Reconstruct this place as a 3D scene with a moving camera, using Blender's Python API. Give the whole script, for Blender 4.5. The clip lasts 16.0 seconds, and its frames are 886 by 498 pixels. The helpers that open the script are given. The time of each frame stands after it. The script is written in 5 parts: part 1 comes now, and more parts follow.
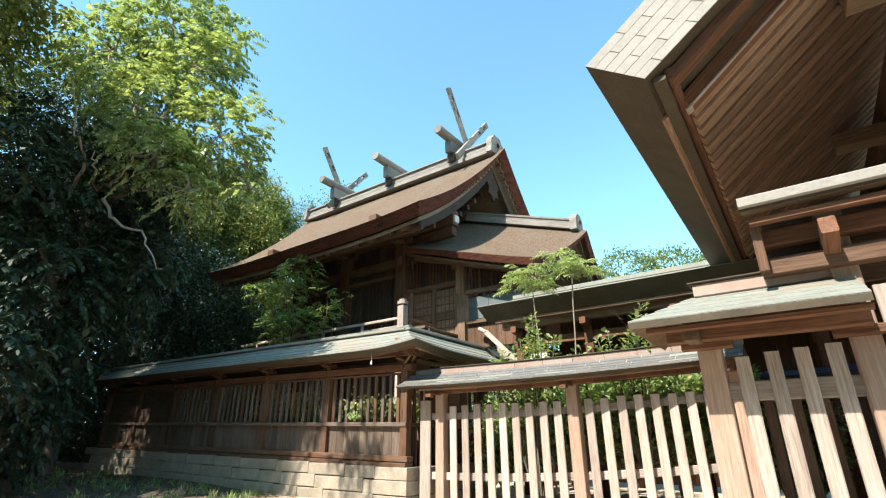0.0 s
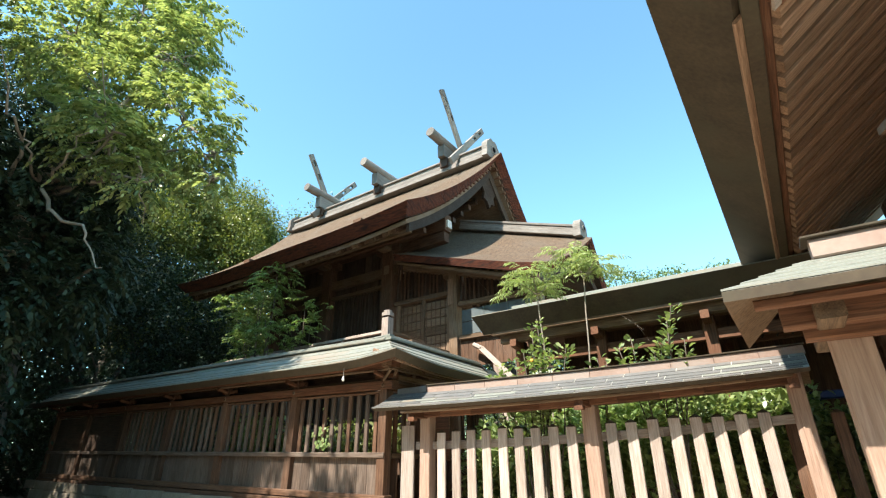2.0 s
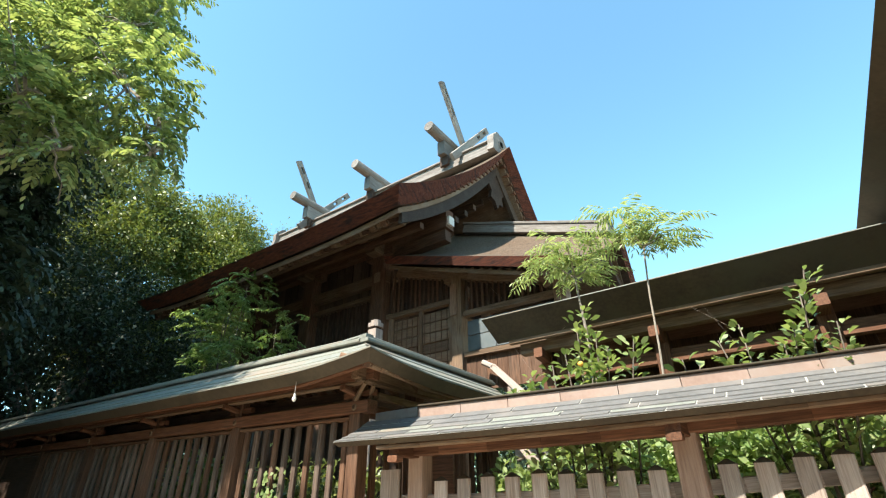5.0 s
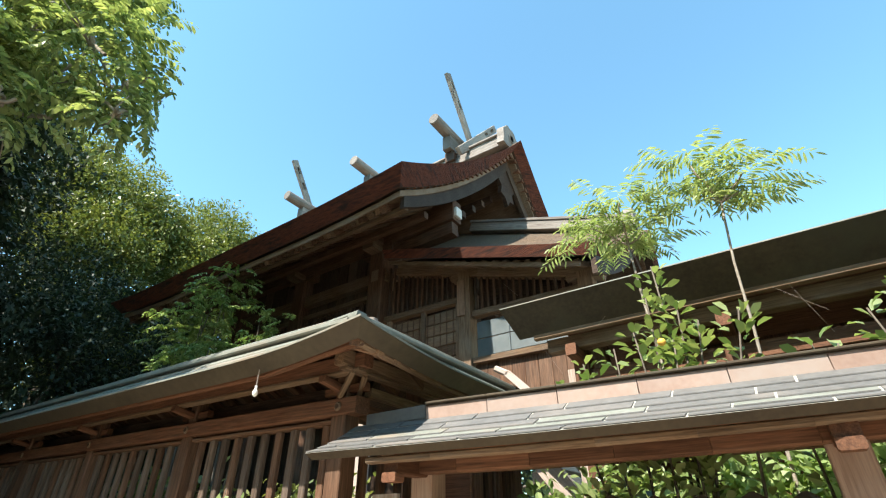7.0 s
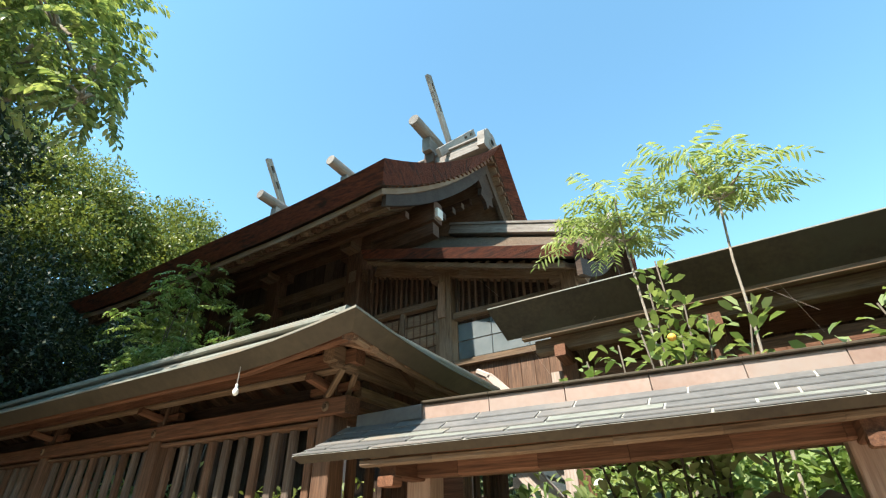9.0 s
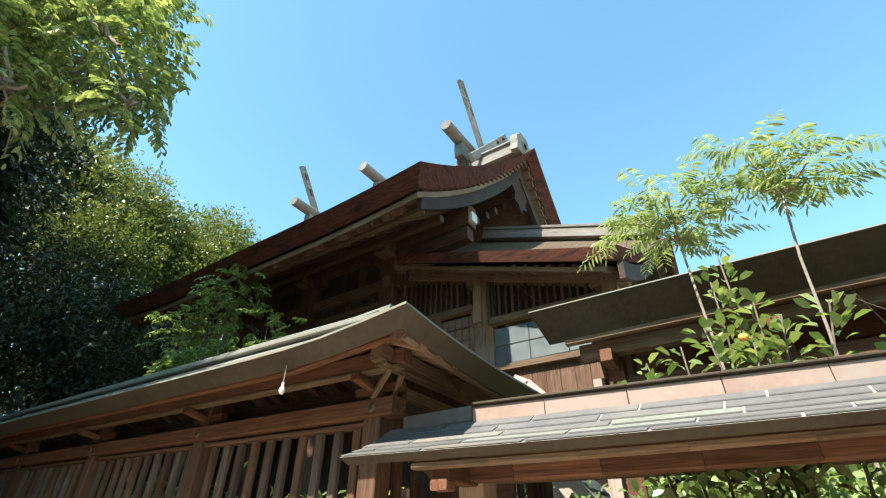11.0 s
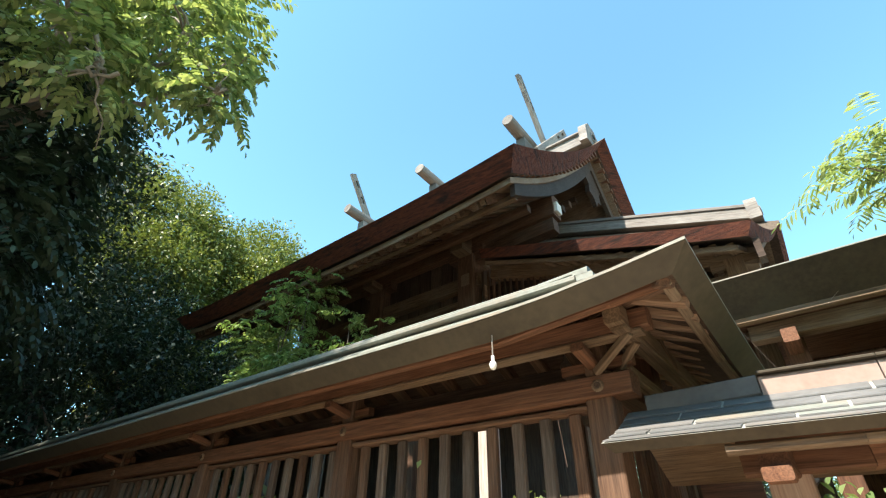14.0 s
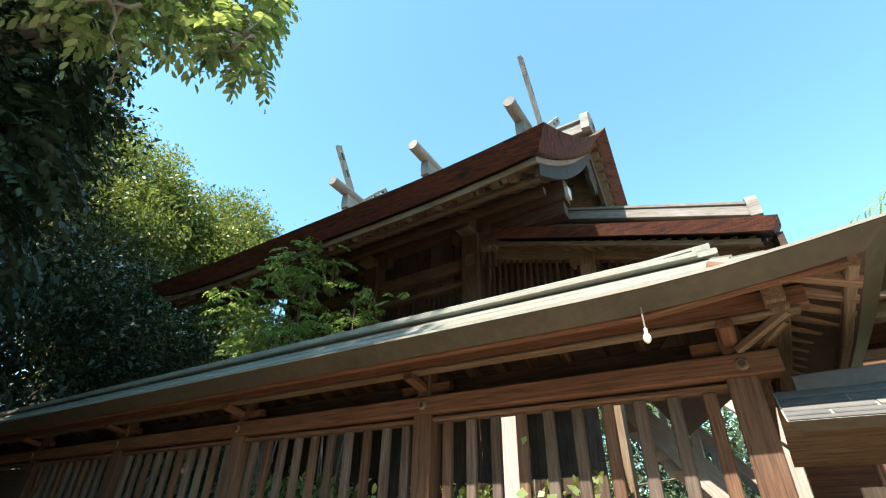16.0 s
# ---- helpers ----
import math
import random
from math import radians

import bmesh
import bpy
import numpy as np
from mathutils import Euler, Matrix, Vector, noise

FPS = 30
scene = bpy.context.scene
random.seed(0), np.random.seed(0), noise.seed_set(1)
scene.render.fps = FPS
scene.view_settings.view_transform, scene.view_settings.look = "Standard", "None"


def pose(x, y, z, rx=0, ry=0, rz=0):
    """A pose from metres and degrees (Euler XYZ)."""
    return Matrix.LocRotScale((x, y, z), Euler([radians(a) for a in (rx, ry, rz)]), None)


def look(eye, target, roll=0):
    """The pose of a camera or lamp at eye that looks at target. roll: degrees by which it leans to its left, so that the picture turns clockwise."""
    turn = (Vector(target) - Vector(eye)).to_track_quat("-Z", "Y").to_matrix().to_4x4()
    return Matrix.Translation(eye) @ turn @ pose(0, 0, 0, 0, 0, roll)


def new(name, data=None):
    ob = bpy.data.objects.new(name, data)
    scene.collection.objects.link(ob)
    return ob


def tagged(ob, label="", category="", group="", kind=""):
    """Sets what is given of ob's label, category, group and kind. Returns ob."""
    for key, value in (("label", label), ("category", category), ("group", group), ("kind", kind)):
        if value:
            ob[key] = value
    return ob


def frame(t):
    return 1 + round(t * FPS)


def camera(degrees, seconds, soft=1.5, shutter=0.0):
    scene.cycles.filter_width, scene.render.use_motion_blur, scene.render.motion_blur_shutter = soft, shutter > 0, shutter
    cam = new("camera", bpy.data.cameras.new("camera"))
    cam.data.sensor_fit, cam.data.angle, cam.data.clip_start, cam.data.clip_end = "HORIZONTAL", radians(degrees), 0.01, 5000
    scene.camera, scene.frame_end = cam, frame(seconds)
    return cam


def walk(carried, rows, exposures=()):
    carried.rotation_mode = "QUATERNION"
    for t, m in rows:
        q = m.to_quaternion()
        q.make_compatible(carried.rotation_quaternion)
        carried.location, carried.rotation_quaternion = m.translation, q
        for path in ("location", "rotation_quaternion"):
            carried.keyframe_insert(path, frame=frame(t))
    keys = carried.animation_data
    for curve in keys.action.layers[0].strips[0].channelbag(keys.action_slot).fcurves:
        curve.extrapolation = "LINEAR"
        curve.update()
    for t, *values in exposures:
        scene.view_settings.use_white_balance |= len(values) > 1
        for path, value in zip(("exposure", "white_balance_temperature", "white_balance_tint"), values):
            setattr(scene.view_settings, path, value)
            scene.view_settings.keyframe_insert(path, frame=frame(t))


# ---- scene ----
cam = camera(84.6, 16.0, 1.2)
PATH = [
    (0, (0.003, 0.001, 1.521), (-1.08, 1.518, 2.245), -0.3),
    (0.5, (-0.208, 0.301, 1.596), (-1.216, 1.853, 2.354), -1.4),
    (1, (-0.357, 0.586, 1.585), (-1.359, 2.127, 2.373), -1.0),
    (1.5, (-0.478, 0.857, 1.592), (-1.541, 2.349, 2.395), 0.0),
    (2, (-0.75, 1.206, 1.592), (-1.791, 2.705, 2.408), -0.2),
    (2.5, (-0.996, 1.545, 1.618), (-2.023, 3.049, 2.446), -0.6),
    (3, (-1.212, 1.882, 1.662), (-2.237, 3.373, 2.514), -0.7),
    (3.5, (-1.499, 2.2, 1.735), (-2.495, 3.698, 2.609), -1.1),
    (4, (-1.662, 2.553, 1.75), (-2.661, 4.035, 2.649), -1.2),
    (4.5, (-1.822, 2.843, 1.762), (-2.84, 4.298, 2.682), -0.8),
    (7, (-2.914, 4.125, 1.861), (-3.9, 5.533, 2.884), 0.2),
    (7.5, (-2.996, 4.26, 1.867), (-3.977, 5.669, 2.894), 0.2),
    (8, (-3.074, 4.25, 1.877), (-3.961, 5.721, 2.903), -1.4),
    (10.5, (-3.286, 4.129, 1.831), (-4.197, 5.553, 2.899), 0.8),
    (11, (-3.352, 4.224, 1.849), (-4.319, 5.608, 2.922), 1.1),
    (11.5, (-3.441, 4.317, 1.87), (-4.509, 5.603, 2.968), 2.0),
    (12, (-3.596, 4.36, 1.867), (-4.709, 5.597, 2.976), 1.8),
    (12.5, (-3.833, 4.262, 1.882), (-4.876, 5.555, 2.996), -0.1),
    (13, (-4.109, 4.236, 1.875), (-5.112, 5.556, 2.993), -0.7),
    (13.5, (-4.346, 4.228, 1.849), (-5.385, 5.514, 2.975), 0.5),
    (14, (-4.645, 4.155, 1.82), (-5.675, 5.448, 2.945), 1.0),
    (14.5, (-4.917, 4.042, 1.808), (-5.869, 5.434, 2.883), -0.5),
    (15, (-5.147, 3.969, 1.764), (-6.14, 5.351, 2.815), 0.9),
    (15.5, (-5.369, 3.849, 1.791), (-6.367, 5.224, 2.846), 1.8),
    (16, (-5.565, 3.792, 1.818), (-6.468, 5.218, 2.89), 1.0),
]
walk(cam, [(t, look(eye, target, roll)) for t, eye, target, roll in PATH],
     [(0.0, 1.56), (4.5, 1.6), (8.0, 1.55), (11.0, 1.54), (12.5, 1.61), (14.0, 1.72), (16.0, 1.77)])

# ---- light ----
SUN_FROM = Vector((-0.12, -1.0, 1.25)).normalized()
SUN_EL = math.asin(SUN_FROM.z)
SUN_AZ = math.atan2(SUN_FROM.x, SUN_FROM.y)
sun_data = bpy.data.lights.new("sun", "SUN")
sun_data.energy, sun_data.angle, sun_data.color = 4.3, radians(0.55), (1.0, 0.94, 0.84)
sun = new("sun", sun_data)
sun.matrix_world = look(SUN_FROM * 60, (0, 0, 0))

world = bpy.data.worlds.new("sky")
scene.world = world
world.use_nodes = True
wn = world.node_tree
sky = wn.nodes.new("ShaderNodeTexSky")
sky.sky_type, sky.sun_disc = "NISHITA", False
sky.sun_elevation, sky.sun_rotation = SUN_EL, SUN_AZ
sky.air_density, sky.dust_density, sky.ozone_density = 1.0, 0.3, 1.2
tinted = wn.nodes.new("ShaderNodeMix")
tinted.data_type, tinted.blend_type = "RGBA", "MULTIPLY"
tinted.inputs[0].default_value, tinted.inputs[7].default_value = 1.0, (0.77, 1.06, 0.95, 1)
wn.links.new(sky.outputs[0], tinted.inputs[6])
wn.links.new(tinted.outputs[2], wn.nodes["Background"].inputs[0])
wn.nodes["Background"].inputs[1].default_value = 0.15


# ---- materials ----
def nodes(name):
    m = bpy.data.materials.new(name)
    m.use_nodes = True
    return m, m.node_tree, m.node_tree.nodes["Principled BSDF"]


def add(nt, kind, **kw):
    n = nt.nodes.new(kind)
    for key, value in kw.items():
        n.inputs[key.replace("_", " ")].default_value = value
    return n


def ramp(nt, fac, stops):
    r = nt.nodes.new("ShaderNodeValToRGB")
    while len(r.color_ramp.elements) < len(stops):
        r.color_ramp.elements.new(0.5)
    for e, (p, c) in zip(r.color_ramp.elements, stops):
        e.position, e.color = p, (*c, 1)
    nt.links.new(fac, r.inputs[0])
    return r.outputs[0]


def mix(nt, fac, a, b, mode="MIX"):
    n = nt.nodes.new("ShaderNodeMix")
    n.data_type, n.blend_type = "RGBA", mode
    for sock, v in ((n.inputs[0], fac), (n.inputs[6], a), (n.inputs[7], b)):
        if hasattr(v, "node"):
            nt.links.new(v, sock)
        else:
            sock.default_value = v if isinstance(v, float) else (*v, 1)
    return n.outputs[2]


def coords(nt, scale, spread=True, kind="Object"):
    tc = nt.nodes.new("ShaderNodeTexCoord")
    mp = nt.nodes.new("ShaderNodeMapping")
    mp.inputs["Scale"].default_value = scale
    nt.links.new(tc.outputs[kind], mp.inputs["Vector"])
    if spread:
        oi = nt.nodes.new("ShaderNodeObjectInfo")
        mul = nt.nodes.new("ShaderNodeMath")
        mul.operation = "MULTIPLY"
        mul.inputs[1].default_value = 37.0
        nt.links.new(oi.outputs["Random"], mul.inputs[0])
        nt.links.new(mul.outputs[0], mp.inputs["Location"])
    return mp.outputs[0]


def noise_of(nt, vec, scale, detail=4.0, rough=0.55):
    n = add(nt, "ShaderNodeTexNoise", Scale=scale, Detail=detail, Roughness=rough)
    nt.links.new(vec, n.inputs["Vector"])
    return n.outputs["Fac"]


def bump(nt, b, height, strength, distance):
    n = nt.nodes.new("ShaderNodeBump")
    n.inputs["Strength"].default_value, n.inputs["Distance"].default_value = strength, distance
    nt.links.new(height, n.inputs["Height"])
    nt.links.new(n.outputs[0], b.inputs["Normal"])


def wood(name, light, dark, grey=(0.3, 0.27, 0.24), wear=0.35, rough=0.75, vary=0.35, lines=0.5):
    """Weathered timber, its grain along the local x axis."""
    m, nt, b = nodes(name)
    grain = noise_of(nt, coords(nt, (0.9, 16, 16)), 3.0, 6.0, 0.65)
    fine = noise_of(nt, coords(nt, (3, 70, 70)), 2.0, 3.0)
    blot = noise_of(nt, coords(nt, (1, 1.6, 1.6)), 1.7, 4.0)
    base = ramp(nt, grain, [(0.3, dark), (0.68, light)])
    worn = mix(nt, ramp(nt, blot, [(0.42, (0, 0, 0)), (0.75, (wear, wear, wear))]), base, grey)
    streak = mix(nt, lines, worn, ramp(nt, fine, [(0.35, (0.35, 0.33, 0.3)), (0.6, (1, 1, 1))]), "MULTIPLY")
    oi = nt.nodes.new("ShaderNodeObjectInfo")
    tone = ramp(nt, oi.outputs["Random"], [(0.0, (1 - vary, 1 - vary, 1 - vary)), (1.0, (1 + vary * 0.4,) * 3)])
    nt.links.new(mix(nt, 1.0, streak, tone, "MULTIPLY"), b.inputs["Base Color"])
    b.inputs["Roughness"].default_value = rough
    b.inputs["Specular IOR Level"].default_value = 0.2
    bump(nt, b, grain, 0.35, 0.012)
    return m


def plain(name, a, c, scale=6.0, rough=0.6, metal=0.0, relief=0.2, stretch=(1, 1, 1), depth=0.01, spots=None):
    """A surface mottled between two colours at two scales."""
    m, nt, b = nodes(name)
    vec = coords(nt, stretch)
    big = noise_of(nt, vec, scale, 6.0, 0.6)
    small = noise_of(nt, vec, scale * 9, 3.0)
    col = mix(nt, 0.45, ramp(nt, big, [(0.32, a), (0.68, c)]), ramp(nt, small, [(0.3, a), (0.7, c)]))
    if spots:
        col = mix(nt, ramp(nt, noise_of(nt, vec, scale * 0.35, 5.0, 0.65), [(0.5, (0, 0, 0)), (0.66, (1, 1, 1))]), col, spots)
    nt.links.new(col, b.inputs["Base Color"])
    b.inputs["Roughness"].default_value, b.inputs["Metallic"].default_value = rough, metal
    b.inputs["Specular IOR Level"].default_value = 0.35
    bump(nt, b, small, relief, depth)
    return m


def leafy(name, a, c, glow=0.35, gloss=0.45):
    """Leaves that let some light through."""
    m, nt, b = nodes(name)
    geo = nt.nodes.new("ShaderNodeNewGeometry")
    col = ramp(nt, geo.outputs["Random Per Island"], [(0.0, a), (1.0, c)])
    nt.links.new(col, b.inputs["Base Color"])
    b.inputs["Roughness"].default_value = gloss
    tr = nt.nodes.new("ShaderNodeBsdfTranslucent")
    nt.links.new(mix(nt, 1.0, col, (1.3, 1.35, 0.75), "MULTIPLY"), tr.inputs[0])
    ms = nt.nodes.new("ShaderNodeMixShader")
    ms.inputs[0].default_value = glow
    nt.links.new(b.outputs[0], ms.inputs[1])
    nt.links.new(tr.outputs[0], ms.inputs[2])
    nt.links.new(ms.outputs[0], nt.nodes["Material Output"].inputs[0])
    return m


def bark_roof(name):
    """Old cypress bark thatch: fine strands down the slope, in brown and grey."""
    m, nt, b = nodes(name)
    vec = coords(nt, (1, 1, 1), False)
    strand = noise_of(nt, coords(nt, (9, 2.2, 2.2), False), 3.0, 6.0, 0.7)
    course = nt.nodes.new("ShaderNodeTexWave")
    course.wave_type, course.bands_direction = "BANDS", "Z"
    course.inputs["Scale"].default_value, course.inputs["Distortion"].default_value = 3.4, 2.5
    course.inputs["Detail Scale"].default_value = 2.0
    nt.links.new(vec, course.inputs["Vector"])
    blot = noise_of(nt, vec, 0.9, 5.0, 0.6)
    tuft = noise_of(nt, coords(nt, (26, 5, 5), False), 3.0, 4.0, 0.7)
    col = mix(nt, 0.5, ramp(nt, strand, [(0.32, (0.045, 0.03, 0.02)), (0.66, (0.24, 0.165, 0.11))]), ramp(nt, tuft, [(0.35, (0.03, 0.02, 0.014)), (0.62, (0.3, 0.21, 0.145))]))
    col = mix(nt, ramp(nt, blot, [(0.45, (0, 0, 0)), (0.7, (0.5, 0.5, 0.5))]), col, (0.17, 0.145, 0.115))
    col = mix(nt, 0.3, col, ramp(nt, course.outputs["Fac"], [(0.1, (0.4, 0.4, 0.4)), (0.5, (1, 1, 1))]), "MULTIPLY")
    nt.links.new(col, b.inputs["Base Color"])
    b.inputs["Roughness"].default_value = 0.9
    b.inputs["Specular IOR Level"].default_value = 0.15
    bump(nt, b, tuft, 0.9, 0.05)
    return m


CEDAR = wood("cedar_brown", (0.19, 0.102, 0.06), (0.066, 0.034, 0.021), (0.2, 0.15, 0.115))
CEDAR_RED = wood("cedar_red", (0.22, 0.1, 0.054), (0.088, 0.039, 0.022), (0.19, 0.125, 0.085), 0.25)
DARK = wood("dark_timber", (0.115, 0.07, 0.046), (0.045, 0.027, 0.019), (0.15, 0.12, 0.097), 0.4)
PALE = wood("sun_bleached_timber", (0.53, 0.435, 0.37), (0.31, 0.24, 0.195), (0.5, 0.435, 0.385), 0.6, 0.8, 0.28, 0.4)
ROSE = wood("rosy_weathered_timber", (0.42, 0.29, 0.22), (0.26, 0.165, 0.12), (0.42, 0.33, 0.27), 0.5, 0.8, 0.2, 0.25)
TAN = wood("weathered_tan_timber", (0.27, 0.175, 0.105), (0.11, 0.065, 0.038), (0.28, 0.23, 0.18), 0.45)
# Lighter, warmer copy of TAN: under the eaves, bounced light is put into it.
SOFFIT = wood("warm_tan_timber", (0.38, 0.235, 0.15), (0.19, 0.105, 0.063), (0.34, 0.25, 0.18), 0.3, 0.75, 0.3)
GREY = wood("silver_grey_timber", (0.34, 0.3, 0.265), (0.18, 0.155, 0.13), (0.42, 0.39, 0.35), 0.5)
WEATHER = wood("weathered_brown_board", (0.19, 0.135, 0.102), (0.08, 0.055, 0.041), (0.22, 0.185, 0.155), 0.55)
SMOKE = wood("smoke_grey_timber", (0.105, 0.072, 0.052), (0.042, 0.028, 0.02), (0.14, 0.11, 0.09), 0.4)
BARK_TOP = bark_roof("cypress_bark_thatch")
BARK_EDGE = plain("cypress_bark_cut_edge", (0.04, 0.013, 0.009), (0.27, 0.075, 0.034), 4.0, 0.9, 0, 0.9, (1.6, 1.6, 14), 0.05, (0.045, 0.022, 0.015))
COPPER = plain("aged_copper_sheet", (0.15, 0.155, 0.13), (0.26, 0.265, 0.225), 3.0, 0.6, 0.0, 0.12, (1, 1, 1), 0.006, (0.23, 0.19, 0.145))
COPPER_RED = plain("brown_copper_sheet", (0.27, 0.18, 0.14), (0.37, 0.27, 0.22), 3.0, 0.5, 0.1, 0.1, (1, 1, 1), 0.006, (0.33, 0.265, 0.225))
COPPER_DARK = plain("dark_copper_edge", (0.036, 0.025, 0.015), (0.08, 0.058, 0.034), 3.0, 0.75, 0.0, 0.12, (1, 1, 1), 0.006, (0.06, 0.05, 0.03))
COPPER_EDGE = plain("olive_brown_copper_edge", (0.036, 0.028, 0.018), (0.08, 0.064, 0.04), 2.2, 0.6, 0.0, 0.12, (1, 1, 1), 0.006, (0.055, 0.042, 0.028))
COPPER_PALE = plain("pale_copper_seam", (0.36, 0.35, 0.3), (0.5, 0.48, 0.42), 5.0, 0.5, 0.1, 0.1)
COPPER_SLATE = plain("slate_grey_copper", (0.09, 0.088, 0.083), (0.16, 0.155, 0.147), 3.0, 0.6, 0.0, 0.1, (1, 1, 1), 0.006, (0.19, 0.17, 0.15))
VERGE = plain("grey_copper_strip", (0.2, 0.185, 0.16), (0.31, 0.285, 0.25), 4.0, 0.7, 0.0, 0.15)


def dusty_glass():
    """Old window glass with a film of dust: part clear, part grey-blue gloss."""
    m, nt, b = nodes("dusty_window_glass")
    vec = coords(nt, (1, 1, 1))
    nt.links.new(ramp(nt, noise_of(nt, vec, 3.0, 5.0), [(0.3, (0.08, 0.1, 0.105)), (0.7, (0.14, 0.16, 0.16))]), b.inputs["Base Color"])
    b.inputs["Roughness"].default_value = 0.5
    clear = nt.nodes.new("ShaderNodeBsdfTransparent")
    ms = nt.nodes.new("ShaderNodeMixShader")
    ms.inputs[0].default_value = 0.8
    nt.links.new(clear.outputs[0], ms.inputs[1])
    nt.links.new(b.outputs[0], ms.inputs[2])
    nt.links.new(ms.outputs[0], nt.nodes["Material Output"].inputs[0])
    return m


GLASS = dusty_glass()
NAVY = plain("navy_paint", (0.012, 0.02, 0.06), (0.02, 0.035, 0.1), 3.0, 0.45)
PAPER = plain("milky_window_paper", (0.5, 0.56, 0.42), (0.6, 0.66, 0.52), 1.5, 0.5, 0, 0.02)
STONE = plain("pale_stone", (0.2, 0.168, 0.128), (0.4, 0.34, 0.265), 3.5, 0.9, 0, 0.4, (1, 1, 1), 0.015, (0.24, 0.2, 0.15))


def earth():
    """Dark leaf mould under the trees, added pale sand in the unseen open court."""
    m, nt, b = nodes("earth_and_sand")
    vec = coords(nt, (1, 1, 1), False)
    small = noise_of(nt, vec, 22.0, 4.0)
    mould = ramp(nt, noise_of(nt, vec, 2.5, 6.0, 0.65), [(0.3, (0.04, 0.03, 0.02)), (0.7, (0.13, 0.1, 0.065))])
    # The sand lies out of view, added to bounce light under the eaves.
    sand = ramp(nt, small, [(0.3, (0.34, 0.275, 0.2)), (0.7, (0.52, 0.43, 0.325))])
    split = nt.nodes.new("ShaderNodeSeparateXYZ")
    nt.links.new(vec, split.inputs[0])
    edge = nt.nodes.new("ShaderNodeMath")
    edge.operation = "MULTIPLY_ADD"
    edge.inputs[1].default_value = 5.0
    nt.links.new(noise_of(nt, vec, 0.6, 4.0), edge.inputs[0])
    nt.links.new(split.outputs["X"], edge.inputs[2])
    span = nt.nodes.new("ShaderNodeMapRange")
    span.inputs["From Min"].default_value, span.inputs["From Max"].default_value = -6.6, -4.0
    nt.links.new(edge.outputs[0], span.inputs["Value"])
    nt.links.new(mix(nt, span.outputs[0], mould, sand), b.inputs["Base Color"])
    b.inputs["Roughness"].default_value = 0.95
    bump(nt, b, small, 0.6, 0.03)
    return m


EARTH = earth()
PLASTER = plain("white_plaster", (0.55, 0.52, 0.46), (0.74, 0.71, 0.65), 2.0, 0.9, 0, 0.1)
WHITE = plain("white_enamel", (0.72, 0.72, 0.68), (0.8, 0.8, 0.77), 2.0, 0.35, 0, 0.02)
TRUNK = plain("tree_bark", (0.075, 0.06, 0.045), (0.19, 0.16, 0.125), 6.0, 0.95, 0, 0.7, (1, 1, 0.25), 0.03)
LEAF_SUN = leafy("light_green_leaves", (0.1, 0.15, 0.05), (0.42, 0.46, 0.2), 0.42, 0.36)
LEAF_SOFT = leafy("soft_green_leaves", (0.12, 0.2, 0.06), (0.34, 0.42, 0.17), 0.42)
# Near-black green: the deep shade of the wood is put into the leaves.
LEAF_SHADE = leafy("shade_dark_leaves", (0.013, 0.03, 0.014), (0.04, 0.066, 0.034), 0.12, 0.62)
LEAF_MID = leafy("olive_green_leaves", (0.085, 0.12, 0.03), (0.25, 0.265, 0.08), 0.3)
LEAF_FAR = leafy("hazy_green_leaves", (0.09, 0.14, 0.05), (0.2, 0.25, 0.1), 0.3)
LEAF_FRESH = leafy("fresh_green_leaves", (0.14, 0.22, 0.07), (0.32, 0.39, 0.16), 0.4)
LEAF_PALE = leafy("pale_sumac_leaves", (0.22, 0.29, 0.11), (0.42, 0.46, 0.24), 0.4)
LEAF_CITRUS = leafy("glossy_citrus_leaves", (0.12, 0.185, 0.06), (0.33, 0.38, 0.16), 0.38, 0.3)
LITTER = leafy("dry_leaf_litter", (0.11, 0.065, 0.03), (0.28, 0.2, 0.1), 0.1, 0.8)
TRUNK_PALE = plain("pale_limb_bark", (0.2, 0.17, 0.13), (0.36, 0.31, 0.25), 6.0, 0.9, 0, 0.5, (1, 1, 0.4), 0.02)
FRUIT = plain("citrus_peel", (0.75, 0.36, 0.05), (0.85, 0.55, 0.12), 8.0, 0.45, 0, 0.3)
BULB = plain("frosted_glass_bulb", (0.75, 0.74, 0.68), (0.82, 0.8, 0.75), 2.0, 0.15)


# ---- building helpers ----
WORLD_OF = {}


def thing(name, at, label, category, group="", kind=""):
    ob = new(name)
    ob.empty_display_size = 0.2
    ob.matrix_basis = Matrix.Translation(at)
    WORLD_OF[ob] = ob.matrix_basis.copy()
    return tagged(ob, label, category, group, kind)


def place(ob, parent, m):
    """Puts ob at the world pose m under parent."""
    WORLD_OF[ob] = m.copy()
    ob.matrix_basis = m
    if parent is not None:
        ob.parent = parent
        ob.matrix_parent_inverse = WORLD_OF[parent].inverted()
    return ob


def mesh_of(name, verts, faces, mats, slots=None, smooth=False):
    me = bpy.data.meshes.new(name)
    me.from_pydata(verts, [], faces)
    for m in mats if isinstance(mats, (list, tuple)) else [mats]:
        me.materials.append(m)
    if slots is not None:
        me.polygons.foreach_set("material_index", slots)
    if smooth:
        me.polygons.foreach_set("use_smooth", [True] * len(me.polygons))
    me.update()
    return me


